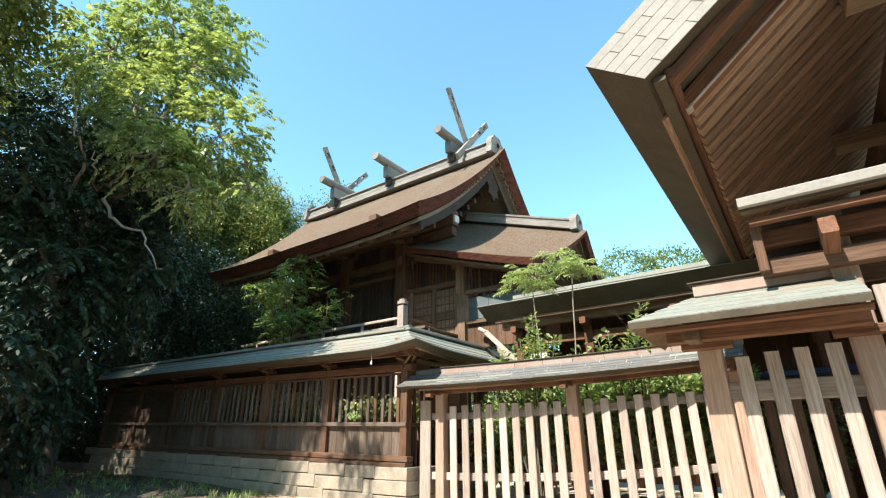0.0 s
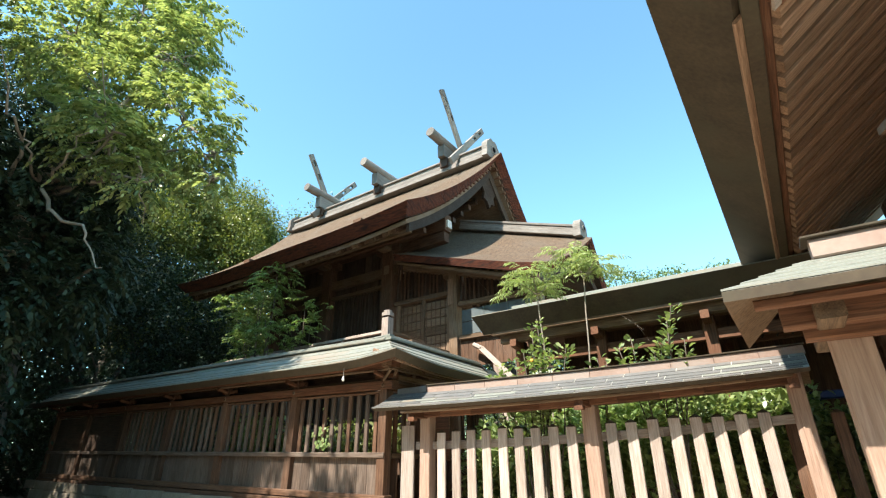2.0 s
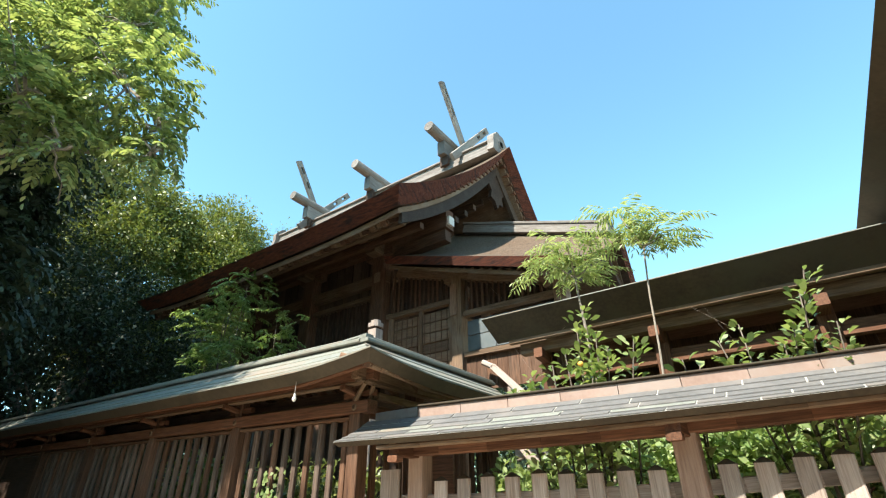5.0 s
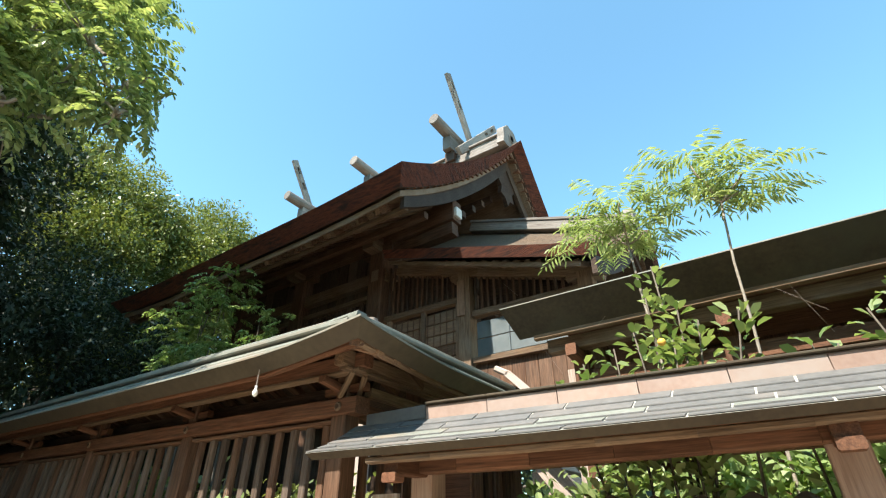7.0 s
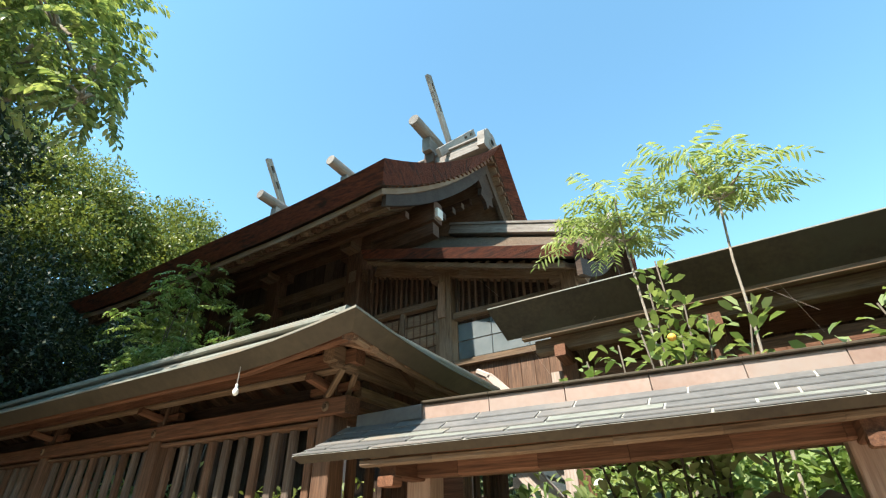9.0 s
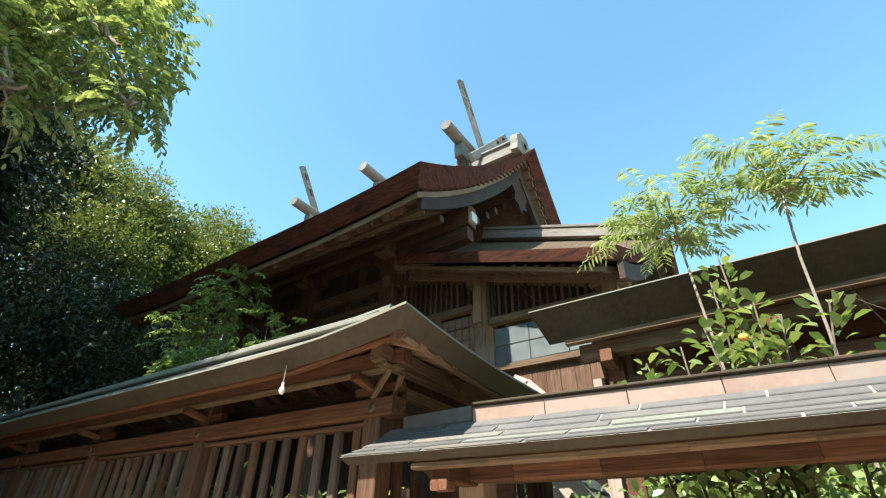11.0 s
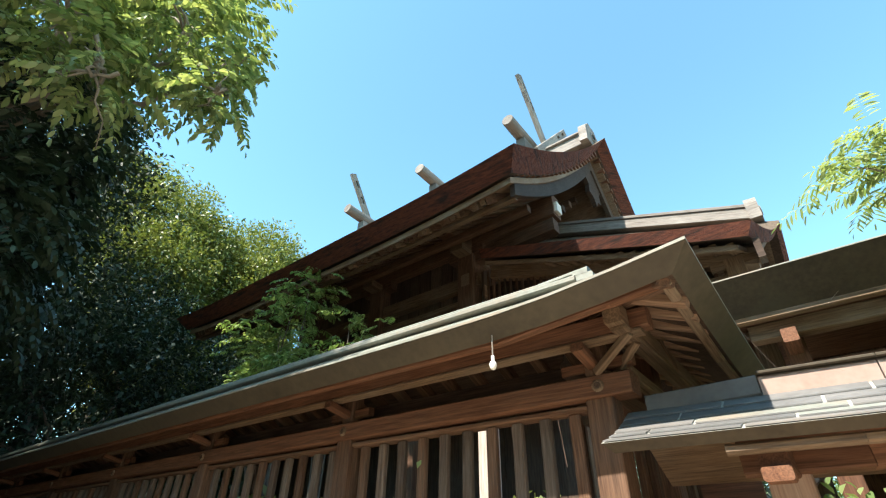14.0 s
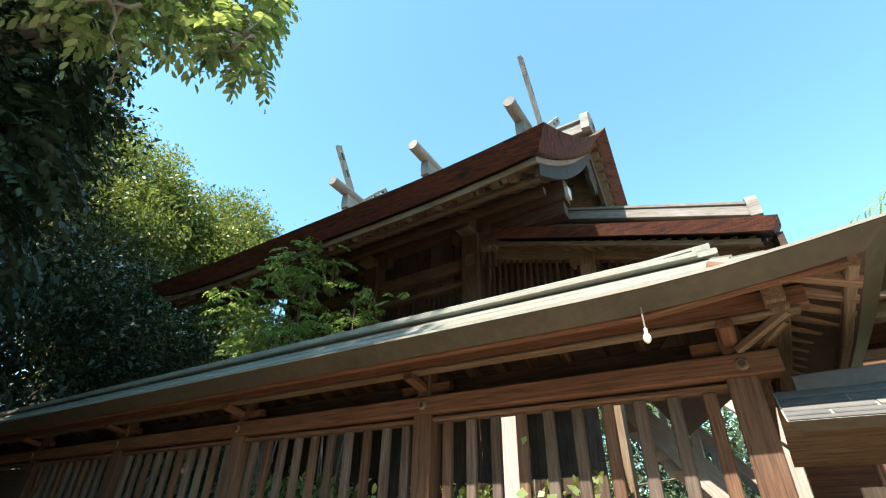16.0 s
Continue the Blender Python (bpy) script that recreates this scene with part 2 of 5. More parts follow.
def part(name, bm, material, parent, label="", m=Matrix.Identity(4), smooth=False):
    """Links a bmesh, or a ready mesh, as one mesh object under a thing or a part."""
    if isinstance(bm, bmesh.types.BMesh):
        bmesh.ops.recalc_face_normals(bm, faces=bm.faces)
        me = bpy.data.meshes.new(name)
        bm.to_mesh(me)
        bm.free()
        me.materials.append(material)
        if smooth:
            me.polygons.foreach_set("use_smooth", [True] * len(me.polygons))
    else:
        me = bm
    return tagged(place(new(name, me), parent, m), label)


BARS = {}


def bar_mesh(length, w, h, mat, c):
    """A timber along x from 0 to length, with eased edges."""
    key = (round(length, 3), round(w, 4), round(h, 4), mat.name)
    if key not in BARS:
        a, b = w / 2, h / 2
        ring = [(-a + c, -b), (a - c, -b), (a, -b + c), (a, b - c), (a - c, b), (-a + c, b), (-a, b - c), (-a, -b + c)]
        v = [(0, y, z) for y, z in ring] + [(length, y, z) for y, z in ring]
        f = [(i, (i + 1) % 8, 8 + (i + 1) % 8, 8 + i) for i in range(8)] + [tuple(range(7, -1, -1)), tuple(range(8, 16))]
        BARS[key] = mesh_of("bar", v, f, mat)
    return BARS[key]


def aim(p, q, up=(0, 0, 1)):
    """A pose at p whose x axis points to q, its z axis as near to up as can be."""
    x = (Vector(q) - Vector(p)).normalized()
    u = Vector(up)
    if abs(x.dot(u)) > 0.995:
        u = Vector((0, -1, 0))
    y = u.cross(x).normalized()
    z = x.cross(y)
    return Matrix.Translation(p) @ Matrix((x, y, z)).transposed().to_4x4()


def bar(name, p, q, w, h, mat, parent, label="", c=0.008, up=(0, 0, 1)):
    """A squared timber from p to q, w wide and h high."""
    length = (Vector(q) - Vector(p)).length
    return part(name, bar_mesh(length, w, h, mat, min(c, w / 4, h / 4)), None, parent, label, aim(p, q, up))


def rod(name, p, q, r, mat, parent, label="", r2=None, n=16):
    """A round timber from p to q."""
    length = (Vector(q) - Vector(p)).length
    r2 = r if r2 is None else r2
    ring = [(math.cos(2 * math.pi * i / n), math.sin(2 * math.pi * i / n)) for i in range(n)]
    e = min(0.012, r * 0.3)
    v = []
    for x, k in ((0, r - e), (e, r), (length - e, r2), (length, r2 - e)):
        v += [(x, k * a, k * b) for a, b in ring]
    f = [(s * n + i, s * n + (i + 1) % n, (s + 1) * n + (i + 1) % n, (s + 1) * n + i) for s in range(3) for i in range(n)]
    f += [tuple(range(n - 1, -1, -1)), tuple(range(3 * n, 4 * n))]
    return part(name, mesh_of(name, v, f, mat), None, parent, label, aim(p, q))


def sheet(name, top, nu, nv, thick, mats, parent, label="", under=None):
    """A slab whose upper side is top(u, v), u and v from 0 to 1; thick: its depth, straight down. mats: upper side, rims, under side."""
    us, vs = np.linspace(0, 1, nu + 1), np.linspace(0, 1, nv + 1)
    up = [top(u, v) for u in us for v in vs]
    low = [(x, y, z - thick) for x, y, z in up] if under is None else [under(u, v) for u in us for v in vs]
    n, k = nv + 1, len(up)
    f, s = [], []
    for i in range(nu):
        for j in range(nv):
            a, b, c, d = i * n + j, (i + 1) * n + j, (i + 1) * n + j + 1, i * n + j + 1
            f += [(a, b, c, d), (k + d, k + c, k + b, k + a)]
            s += [0, 2]
    for i in range(nu):
        for j, flip in ((0, 1), (nv, 0)):
            a, b = i * n + j, (i + 1) * n + j
            f.append((a, k + a, k + b, b) if flip else (b, k + b, k + a, a))
            s.append(1)
    for j in range(nv):
        for i, flip in ((0, 0), (nu, 1)):
            a, b = i * n + j, i * n + j + 1
            f.append((a, k + a, k + b, b) if flip else (b, k + b, k + a, a))
            s.append(1)
    bm = bmesh.new()
    bmesh_from = mesh_of(name, up + low, f, mats, s)
    bm.from_mesh(bmesh_from)
    bmesh.ops.recalc_face_normals(bm, faces=bm.faces)
    bm.to_mesh(bmesh_from)
    bm.free()
    return part(name, bmesh_from, None, parent, label)


def lerp(a, b, t):
    return a + (b - a) * t


def ground_z(x, y):
    """The earth rises gently from the path towards the walls."""
    rise = 0.5 * min(1.0, max(0.0, y / 5.5))
    side = 0.02 * max(0.0, -x - 5.5) * min(1.0, max(0.0, y / 5.5))
    return rise + min(side, 0.35) if y < 40 else rise


# ---- ground ----
def ground_point(x, y):
    return (x, y, ground_z(x, y) + 0.05 * noise.noise(Vector((x * 0.5, y * 0.5, 0))) + 0.015 * noise.noise(Vector((x * 2.5, y * 2.5, 3))))


gx = sorted(set([-3000, -600, -120] + [round(-60 + 0.6 * i, 2) for i in range(130)] + [20, 60, 200, 900, 3000]))
gy = sorted(set([-3000, -500, -60, -20] + [round(-8 + 0.5 * i, 2) for i in range(80)] + [60, 200, 900, 3000]))
gv = [ground_point(x, y) for x in gx for y in gy]
gf = [(i * len(gy) + j, (i + 1) * len(gy) + j, (i + 1) * len(gy) + j + 1, i * len(gy) + j + 1) for i in range(len(gx) - 1) for j in range(len(gy) - 1)]
ground = new("ground", mesh_of("ground", gv, gf, EARTH, None, True))
tagged(ground, "bare brown earth with fallen leaves and moss", "ground", kind="structure")


# ---- roofed lattice wall round the main hall ----
def wall_rise(x):
    return 0.02 * max(0.0, -5.57 - x)


WALL_Y, CORNER_X, BAY, WALL_BAYS = 6.7, -5.57, 1.94, 6
WALL_END = CORNER_X - BAY * WALL_BAYS
EAVE_Y, EAVE_X, RIDGE_Z, EAVE_Z = 6.07, -4.88, 3.34, 2.925
WING_END = 9.3
lattice_wall = thing("roofed_wall", (CORNER_X, WALL_Y, 0.6), "weathered cedar lattice wall with a grey-green copper roof", "wall")


def lift(d):
    """The upward sweep of an eave towards its corner, d metres away."""
    return 0.085 * max(0.0, 1 - d / 1.3) ** 2


def wall_roof(u, v):
    """Front slope: u from the far end to the corner, v from eave to ridge."""
    x_end = lerp(EAVE_X, CORNER_X, v)
    x = lerp(WALL_END - 0.7, x_end, u)
    z = lerp(EAVE_Z, RIDGE_Z, v) - 0.05 * math.sin(v * math.pi)
    return (x, lerp(EAVE_Y, WALL_Y + 0.02, v), z + wall_rise(x) + lift(x_end - x) * (1 - v))


def wall_roof_back(u, v):
    x = lerp(WALL_END - 0.7, lerp(-6.2, CORNER_X, v), u)
    return (x, lerp(7.32, WALL_Y + 0.02, v), lerp(EAVE_Z, RIDGE_Z, v) + wall_rise(x))


def wing_roof(u, v):
    """Side slope of the return: u from the corner to the back, v from eave to ridge."""
    y_start = lerp(EAVE_Y, WALL_Y, v)
    y = lerp(y_start, WING_END, u)
    z = lerp(EAVE_Z, RIDGE_Z, v) - 0.05 * math.sin(v * math.pi)
    return (lerp(EAVE_X, CORNER_X, v), y, z + lift(y - y_start) * (1 - v))


def wing_roof_back(u, v):
    return (lerp(-6.2, CORNER_X, v), lerp(lerp(7.32, WALL_Y, v), WING_END, u), lerp(EAVE_Z, RIDGE_Z, v))


def courses(slope, count, nu, parent, lip=0.014, mats=None):
    """Overlapping copper courses laid up a slope, each with a lip at its lower edge."""
    for j in range(count):
        def lay(u, v, j=j):
            x, y, z = slope(u, (j + v * 1.08) / count if j < count - 1 else (j + v) / count)
            return (x, y, z + 0.004 + lip * (1 - v))
        sheet("copper_course", lay, nu, 1, lip, mats or (COPPER, COPPER, COPPER), parent)


# Dark under side: the shade between the rafters is put into its colour.
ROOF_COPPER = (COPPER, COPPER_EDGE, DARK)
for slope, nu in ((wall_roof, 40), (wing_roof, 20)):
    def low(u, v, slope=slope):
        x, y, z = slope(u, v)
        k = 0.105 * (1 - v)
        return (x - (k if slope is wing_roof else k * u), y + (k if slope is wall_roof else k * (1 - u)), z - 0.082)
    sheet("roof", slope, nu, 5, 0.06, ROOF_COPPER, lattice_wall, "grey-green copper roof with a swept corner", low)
    courses(slope, 5, nu, lattice_wall)
sheet("roof", wall_roof_back, 12, 2, 0.085, ROOF_COPPER, lattice_wall)
sheet("roof", wing_roof_back, 8, 2, 0.085, ROOF_COPPER, lattice_wall)
for w, h, dz in ((0.16, 0.04, 0.015), (0.1, 0.035, 0.05)):
    bar("ridge_cap", (WALL_END - 0.7, WALL_Y + 0.02, RIDGE_Z + dz + wall_rise(WALL_END)), (CORNER_X - 0.03, WALL_Y + 0.02, RIDGE_Z + dz), w, h, COPPER, lattice_wall)
    bar("ridge_cap", (CORNER_X, WALL_Y - 0.04, RIDGE_Z + dz + 0.003), (CORNER_X, WING_END, RIDGE_Z + dz + 0.003), w, h, COPPER, lattice_wall)


def along(name, x0, x1, y, z, w, h, mat, label="", straight=False):
    """A timber along the front of the wall, which climbs with it."""
    bar(name, (x0, y, z + wall_rise(x0)), (x1, y, z + (0 if straight else wall_rise(x1))), w, h, mat, lattice_wall, label)


# fascia, purlins and rafters of the front
along("fascia", WALL_END - 0.6, -5.9, 6.225, 2.862, 0.05, 0.055, CEDAR_RED)
bar("fascia", (-5.9, 6.225, 2.868), (-5.06, 6.225, 2.935), 0.05, 0.055, CEDAR_RED, lattice_wall)
along("purlin", WALL_END - 0.5, -5.2, 6.51, 2.918, 0.09, 0.105, CEDAR_RED)
# Tan strip that paints the light caught by the purlin's lower edge.
along("purlin_lip", WALL_END - 0.5, -5.24, 6.5, 2.853, 0.085, 0.02, TAN)
along("inner_purlin", WALL_END, -5.5, 6.93, 2.86, 0.08, 0.1, DARK)
for i in range(50):
    x = -5.32 - i * 0.25
    zr = wall_rise(x)
    bar("rafter", (x, 6.2, 2.915 + zr), (x, 6.72, 3.14 + zr), 0.075, 0.07, CEDAR_RED, lattice_wall)
    bar("rafter", (x, 6.74, 3.12 + zr), (x, 7.25, 2.9 + zr), 0.07, 0.07, CEDAR, lattice_wall)
# Wing rafters in the lighter timber, which carries the light they catch.
for i in range(17):
    y = 6.4 + i * 0.175
    bar("rafter", (-4.99, y, 2.895), (-5.57, y, 3.13), 0.06, 0.06, SOFFIT, lattice_wall)
bar("hip_rafter", (-5.02, 6.2, 2.945), (-5.6, 6.73, 3.13), 0.09, 0.1, CEDAR, lattice_wall)
bar("purlin", (-5.335, 6.36, 2.925), (-5.335, WING_END, 2.925), 0.09, 0.11, TAN, lattice_wall)
# The same lit lower edge, laid on along the return.
bar("purlin_lip", (-5.325, 6.4, 2.857), (-5.325, WING_END, 2.857), 0.085, 0.02, TAN, lattice_wall)
bar("purlin", (-5.46, 6.8, 2.79), (-5.46, WING_END, 2.79), 0.07, 0.07, TAN, lattice_wall)
bar("fascia", (-5.03, 6.22, 2.935), (-5.03, 7.1, 2.862), 0.05, 0.06, TAN, lattice_wall)
bar("fascia", (-5.03, 7.1, 2.862), (-5.03, WING_END, 2.855), 0.05, 0.06, TAN, lattice_wall)
bar("corner_brace", (-5.55, 6.61, 2.74), (-5.3, 6.47, 2.85), 0.035, 0.045, TAN, lattice_wall)
bar("corner_brace", (-5.5, 6.74, 2.74), (-5.31, 6.6, 2.85), 0.035, 0.045, TAN, lattice_wall)
bar("ridge_end_block", (CORNER_X + 0.05, WALL_Y + 0.02, RIDGE_Z + 0.07), (CORNER_X - 0.3, WALL_Y + 0.02, RIDGE_Z + 0.055), 0.11, 0.03, COPPER, lattice_wall)

# head beam, sill, boards and base rails
along("head_beam", WALL_END, -5.38, 6.67, 2.665, 0.14, 0.115, CEDAR_RED, "reddish cedar beam pegged at each post")
along("head_rail", WALL_END, -5.62, 6.7, 2.58, 0.1, 0.03, CEDAR)
along("sill", WALL_END, -5.5, 6.68, 1.735, 0.14, 0.07, WEATHER)
along("base_rail", WALL_END, -5.45, 6.68, 1.2, 0.16, 0.09, CEDAR)
along("foot_beam", WALL_END, -5.45, 6.66, 1.11, 0.2, 0.07, CEDAR)
for k in range(WALL_BAYS + 1):
    x = CORNER_X - BAY * k
    zr = wall_rise(x)
    bar("post", (x, WALL_Y, 1.08 + zr), (x, WALL_Y, 2.61 + zr), 0.145, 0.145, CEDAR, lattice_wall)
    bar("strut", (x, 6.69, 2.72 + zr), (x, 6.69, 3.12 + zr), 0.11, 0.11, CEDAR, lattice_wall)
    bar("bracket_arm", (x, 6.66, 2.79 + zr), (x, 6.44, 2.83 + zr), 0.07, 0.05, CEDAR_RED, lattice_wall)
    bar("bracket_arm", (x - 0.2, 6.69, 2.8 + zr), (x + 0.2, 6.69, 2.8 + zr), 0.06, 0.06, CEDAR_RED, lattice_wall)
    cover = rod("peg_cover", (x + 0.02, 6.605, 2.665 + zr), (x + 0.02, 6.585, 2.665 + zr), 0.034, TAN, lattice_wall, "round wooden peg cover")
    rod("peg", (x + 0.02, 6.59, 2.665 + zr), (x + 0.02, 6.582, 2.665 + zr), 0.02, DARK, cover)
for k in range(WALL_BAYS):
    x0 = CORNER_X - BAY * k - 0.1
    for i in range(10):
        x = x0 - 0.07 - i * (BAY - 0.34) / 9
        zr = wall_rise(x)
        if k < 4:
            bar("slat", (x, 6.7, 1.76 + zr), (x, 6.7, 2.56 + zr), 0.045, 0.066, WEATHER if (i + k) % 3 else CEDAR, lattice_wall, up=(1, 0, 0))
    if k >= 4:
        along("panel", x0 - BAY + 0.2, x0, 6.72, 2.15, 0.03, 0.8, DARK)
    for i in range(9):
        x = x0 - 0.09 - i * (BAY - 0.2) / 9
        zr = wall_rise(x)
        bar("board", (x, 6.7, 1.24 + zr), (x, 6.7, 1.71 + zr), 0.03, 0.19, WEATHER, lattice_wall, up=(1, 0, 0), c=0.005)

# the return of the wall, behind the fence
for y in (7.55, 8.4, 9.2):
    bar("post", (CORNER_X, y, 0.7), (CORNER_X, y, 3.1), 0.16, 0.16, CEDAR, lattice_wall)
bar("head_beam", (-5.57, 6.77, 2.66), (-5.57, WING_END, 2.66), 0.12, 0.115, CEDAR_RED, lattice_wall)
bar("sill", (-5.57, 6.8, 1.735), (-5.57, WING_END, 1.735), 0.12, 0.07, TAN, lattice_wall)
for i in range(12):
    y = 6.92 + i * 0.2
    bar("slat", (-5.57, y, 1.76), (-5.57, y, 2.57), 0.045, 0.07, CEDAR, lattice_wall)
    bar("board", (-5.6, y, 0.7), (-5.6, y, 1.7), 0.19, 0.03, CEDAR, lattice_wall, up=(0, -1, 0))

# lamp on a cord under the eave
lamp = thing("light_bulb", (-5.9, 6.15, 2.7), "bare white bulb hanging on a thin cord", "lamp")
rod("cord", (-5.9, 6.15, 2.9), (-5.9, 6.15, 2.76), 0.004, GREY, lamp, n=6)
rod("socket", (-5.9, 6.15, 2.765), (-5.9, 6.15, 2.735), 0.009, WHITE, lamp, n=8)
bm = bmesh.new()
bmesh.ops.create_uvsphere(bm, u_segments=14, v_segments=10, radius=0.019)
part("glass", bm, BULB, lamp, "white glass bulb", Matrix.Translation((-5.9, 6.15, 2.715)) @ Matrix.Diagonal((1, 1, 1.35, 1)), True)


# ---- stone footing ----
footing = thing("stone_footing", (-9, 6.6, 0.5), "two courses of pale stained stone blocks under the wall", "stone footing", kind="structure")
random.seed(4)
for row, (z0, z1) in enumerate(((0.32, 0.66), (0.67, 0.88), (0.89, 1.08))):
    x = -5.38
    while x > WALL_END:
        L = random.choice((0.7, 0.95, 1.2))
        zr = wall_rise(x - L / 2)
        out = 0.006 * (2 - row) + random.uniform(-0.004, 0.004)
        bar("stone_block", (x, 6.68 - out, (z0 + z1) / 2 + zr), (x - L + 0.012, 6.68 - out, (z0 + z1) / 2 + zr), 0.32, z1 - z0, STONE, footing, c=0.01)
        x -= L
    for y in (7.35, 8.1, 8.9):
        bar("stone_block", (-5.55, y - 0.49, (z0 + z1) / 2), (-5.55, y + 0.29, (z0 + z1) / 2), 0.32, z1 - z0, STONE, footing, c=0.01)


# ---- picket fence with a small roof ----
def fence_y(x):
    """The fence bows away from the path towards its far end."""
    s = max(0.0, x + 5.4)
    return 6.75 + 0.02 * s + 0.045 * s * s


FENCE_L, FENCE_R = -5.46, -0.55
fence = thing("picket_fence", (-3.2, 6.9, 0.6), "sun-bleached cedar picket fence with a small copper roof", "fence")


def fence_z(x):
    """The fence dips a little at its middle and sweeps up towards its end."""
    s = max(0.0, x + 5.4)
    return -0.025 * s + 0.0135 * s * s


def fence_roof(u, v):
    x = lerp(FENCE_L, FENCE_R, u)
    return (x, fence_y(x) - lerp(0.47, 0.05, v), lerp(2.31, 2.53, v) + fence_z(x) - 0.02 * math.sin(v * math.pi))


def fence_roof_back(u, v):
    x = lerp(FENCE_L, FENCE_R, u)
    return (x, fence_y(x) + lerp(0.47, 0.05, v), lerp(2.31, 2.53, v) + fence_z(x))


def fence_low(u, v):
    x, y, z = fence_roof(u, v)
    return (x + 0.04 * (1 - u) * (1 - v), y + 0.035 * (1 - v), z - 0.038)


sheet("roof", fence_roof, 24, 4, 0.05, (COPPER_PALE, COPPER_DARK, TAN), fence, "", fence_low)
sheet("roof", fence_roof_back, 24, 1, 0.05, (COPPER_PALE, COPPER_DARK, TAN), fence)
ROWS_UP = 5
for j in range(ROWS_UP):
    u0 = -0.055 * (j % 2) - 0.02 * (j % 3)
    while u0 < 1:
        a, b = max(0.0, u0) + 0.0012, min(1.0, u0 + 0.11) - 0.0012
        if b - a > 0.01:
            def lay(u, v, a=a, b=b, j=j):
                x, y, z = fence_roof(lerp(a, b, u), min(1.0, (j + 0.035 + v * 0.965) / ROWS_UP))
                return (x, y, z + 0.004 + 0.007 * (1 - v))
            sheet("copper_sheet", lay, 2, 1, 0.006, (COPPER_SLATE if random.random() < 0.8 else COPPER, COPPER_SLATE, COPPER), fence)
        u0 += 0.11
xs = [FENCE_L + 0.6 + i * 0.43 for i in range(11)]
for a, b in zip(xs, xs[1:]):
    za, zb = fence_z(a), fence_z(b)
    bar("ridge_cap", (a, fence_y(a), 2.565 + za), (b - 0.003, fence_y(b), 2.565 + zb), 0.12, 0.1, COPPER_RED, fence, "brown copper ridge cap")
    bar("ridge_lip", (a, fence_y(a), 2.625 + za), (b, fence_y(b), 2.625 + zb), 0.16, 0.016, COPPER_DARK, fence)
    bar("eave_batten", (a - 0.15, fence_y(a) - 0.4, 2.255 + za), (b - 0.15, fence_y(b) - 0.4, 2.255 + zb), 0.06, 0.035, TAN, fence)
    bar("wall_plate", (a - 0.15, fence_y(a) - 0.13, 2.27 + za), (b - 0.15, fence_y(b) - 0.13, 2.27 + zb), 0.1, 0.14, CEDAR_RED, fence)
    bar("rail", (a - 0.2, fence_y(a) - 0.0, 1.86 + za), (b - 0.2, fence_y(b) - 0.0, 1.86 + zb), 0.04, 0.1, PALE, fence)
    bar("rail", (a - 0.2, fence_y(a) - 0.0, 0.98 + za), (b - 0.2, fence_y(b) - 0.0, 0.98 + zb), 0.05, 0.11, PALE, fence)
bar("ridge_cap", (FENCE_L + 0.1, 6.75, 2.56), (FENCE_L + 0.6, 6.752, 2.565), 0.1, 0.09, COPPER_SLATE, fence)
for px, w in ((-4.87, 0.155), (-2.76, 0.165), (-0.72, 0.165)):
    y = fence_y(px)
    bar("post", (px, y, 0.5), (px, y, 2.34 + fence_z(px)), w, w, ROSE, fence)
    bar("bracket", (px, y - 0.05, 2.23 + fence_z(px)), (px, y - 0.36, 2.23 + fence_z(px)), 0.1, 0.09, CEDAR_RED, fence)
    bar("bracket_block", (px, y - 0.3, 2.165 + fence_z(px)), (px, y - 0.38, 2.165 + fence_z(px)), 0.1, 0.05, CEDAR_RED, fence)


def picket(px, y, z0, z1, w, mat, parent, cap=True):
    stave = bar("picket", (px, y, z0), (px, y, z1), w, 0.035, mat, parent, up=(0, -1, 0))
    if cap:
        a, b = w / 2 + 0.004, 0.025
        bm = bmesh.new()
        low = [bm.verts.new((sx * a, sy * b, 0)) for sx, sy in ((-1, -1), (1, -1), (1, 1), (-1, 1))]
        top = [bm.verts.new((sx * 0.01, 0, 0.035)) for sx in (-1, 1)]
        for f in ((0, 1, 5, 4), (1, 2, 5), (2, 3, 4, 5), (3, 0, 4), (3, 2, 1, 0)):
            vs = low + top
            bm.faces.new([vs[k] for k in f])
        part("picket_cap", bm, COPPER_DARK, stave, "", Matrix.Translation((px, y, z1)))


for px in [-4.62 + 0.2065 * i for i in range(9)] + [-2.54 + 0.2115 * i for i in range(8)]:
    wobble = random.uniform(-0.012, 0.012)
    picket(px + wobble * 0.5, fence_y(px) - 0.055, 0.62, 2.01 + fence_z(px) * 0.7 + wobble, 0.122, PALE, fence)
picket(-5.16, 6.72, 0.62, 2.1, 0.21, PALE, fence, False)
for sx in (-0.85, -0.42, -0.12, 0.18):
    picket(sx, 8.0, 0.62, 2.1, 0.12, CEDAR, fence)

# brown board leaning inside the fence
board = thing("notice_board", (-5.2, 7.6, 0.6), "plain brown wooden board standing behind the fence", "board")
bar("panel", (-5.4, 7.6, 2.0), (-5.08, 7.6, 2.0), 0.03, 0.66, CEDAR_RED, board)
bar("leg", (-5.24, 7.63, 0.5), (-5.24, 7.63, 1.8), 0.06, 0.04, CEDAR, board)

# ---- main hall ----
RY, RZ = 13.35, 10.98
hall = thing("main_hall", (-11.9, 13.35, 0.5), "old raised timber shrine hall with a thick cypress bark roof", "shrine hall")


def hall_profile(v):
    return 0.66 * v + 0.34 * v * v


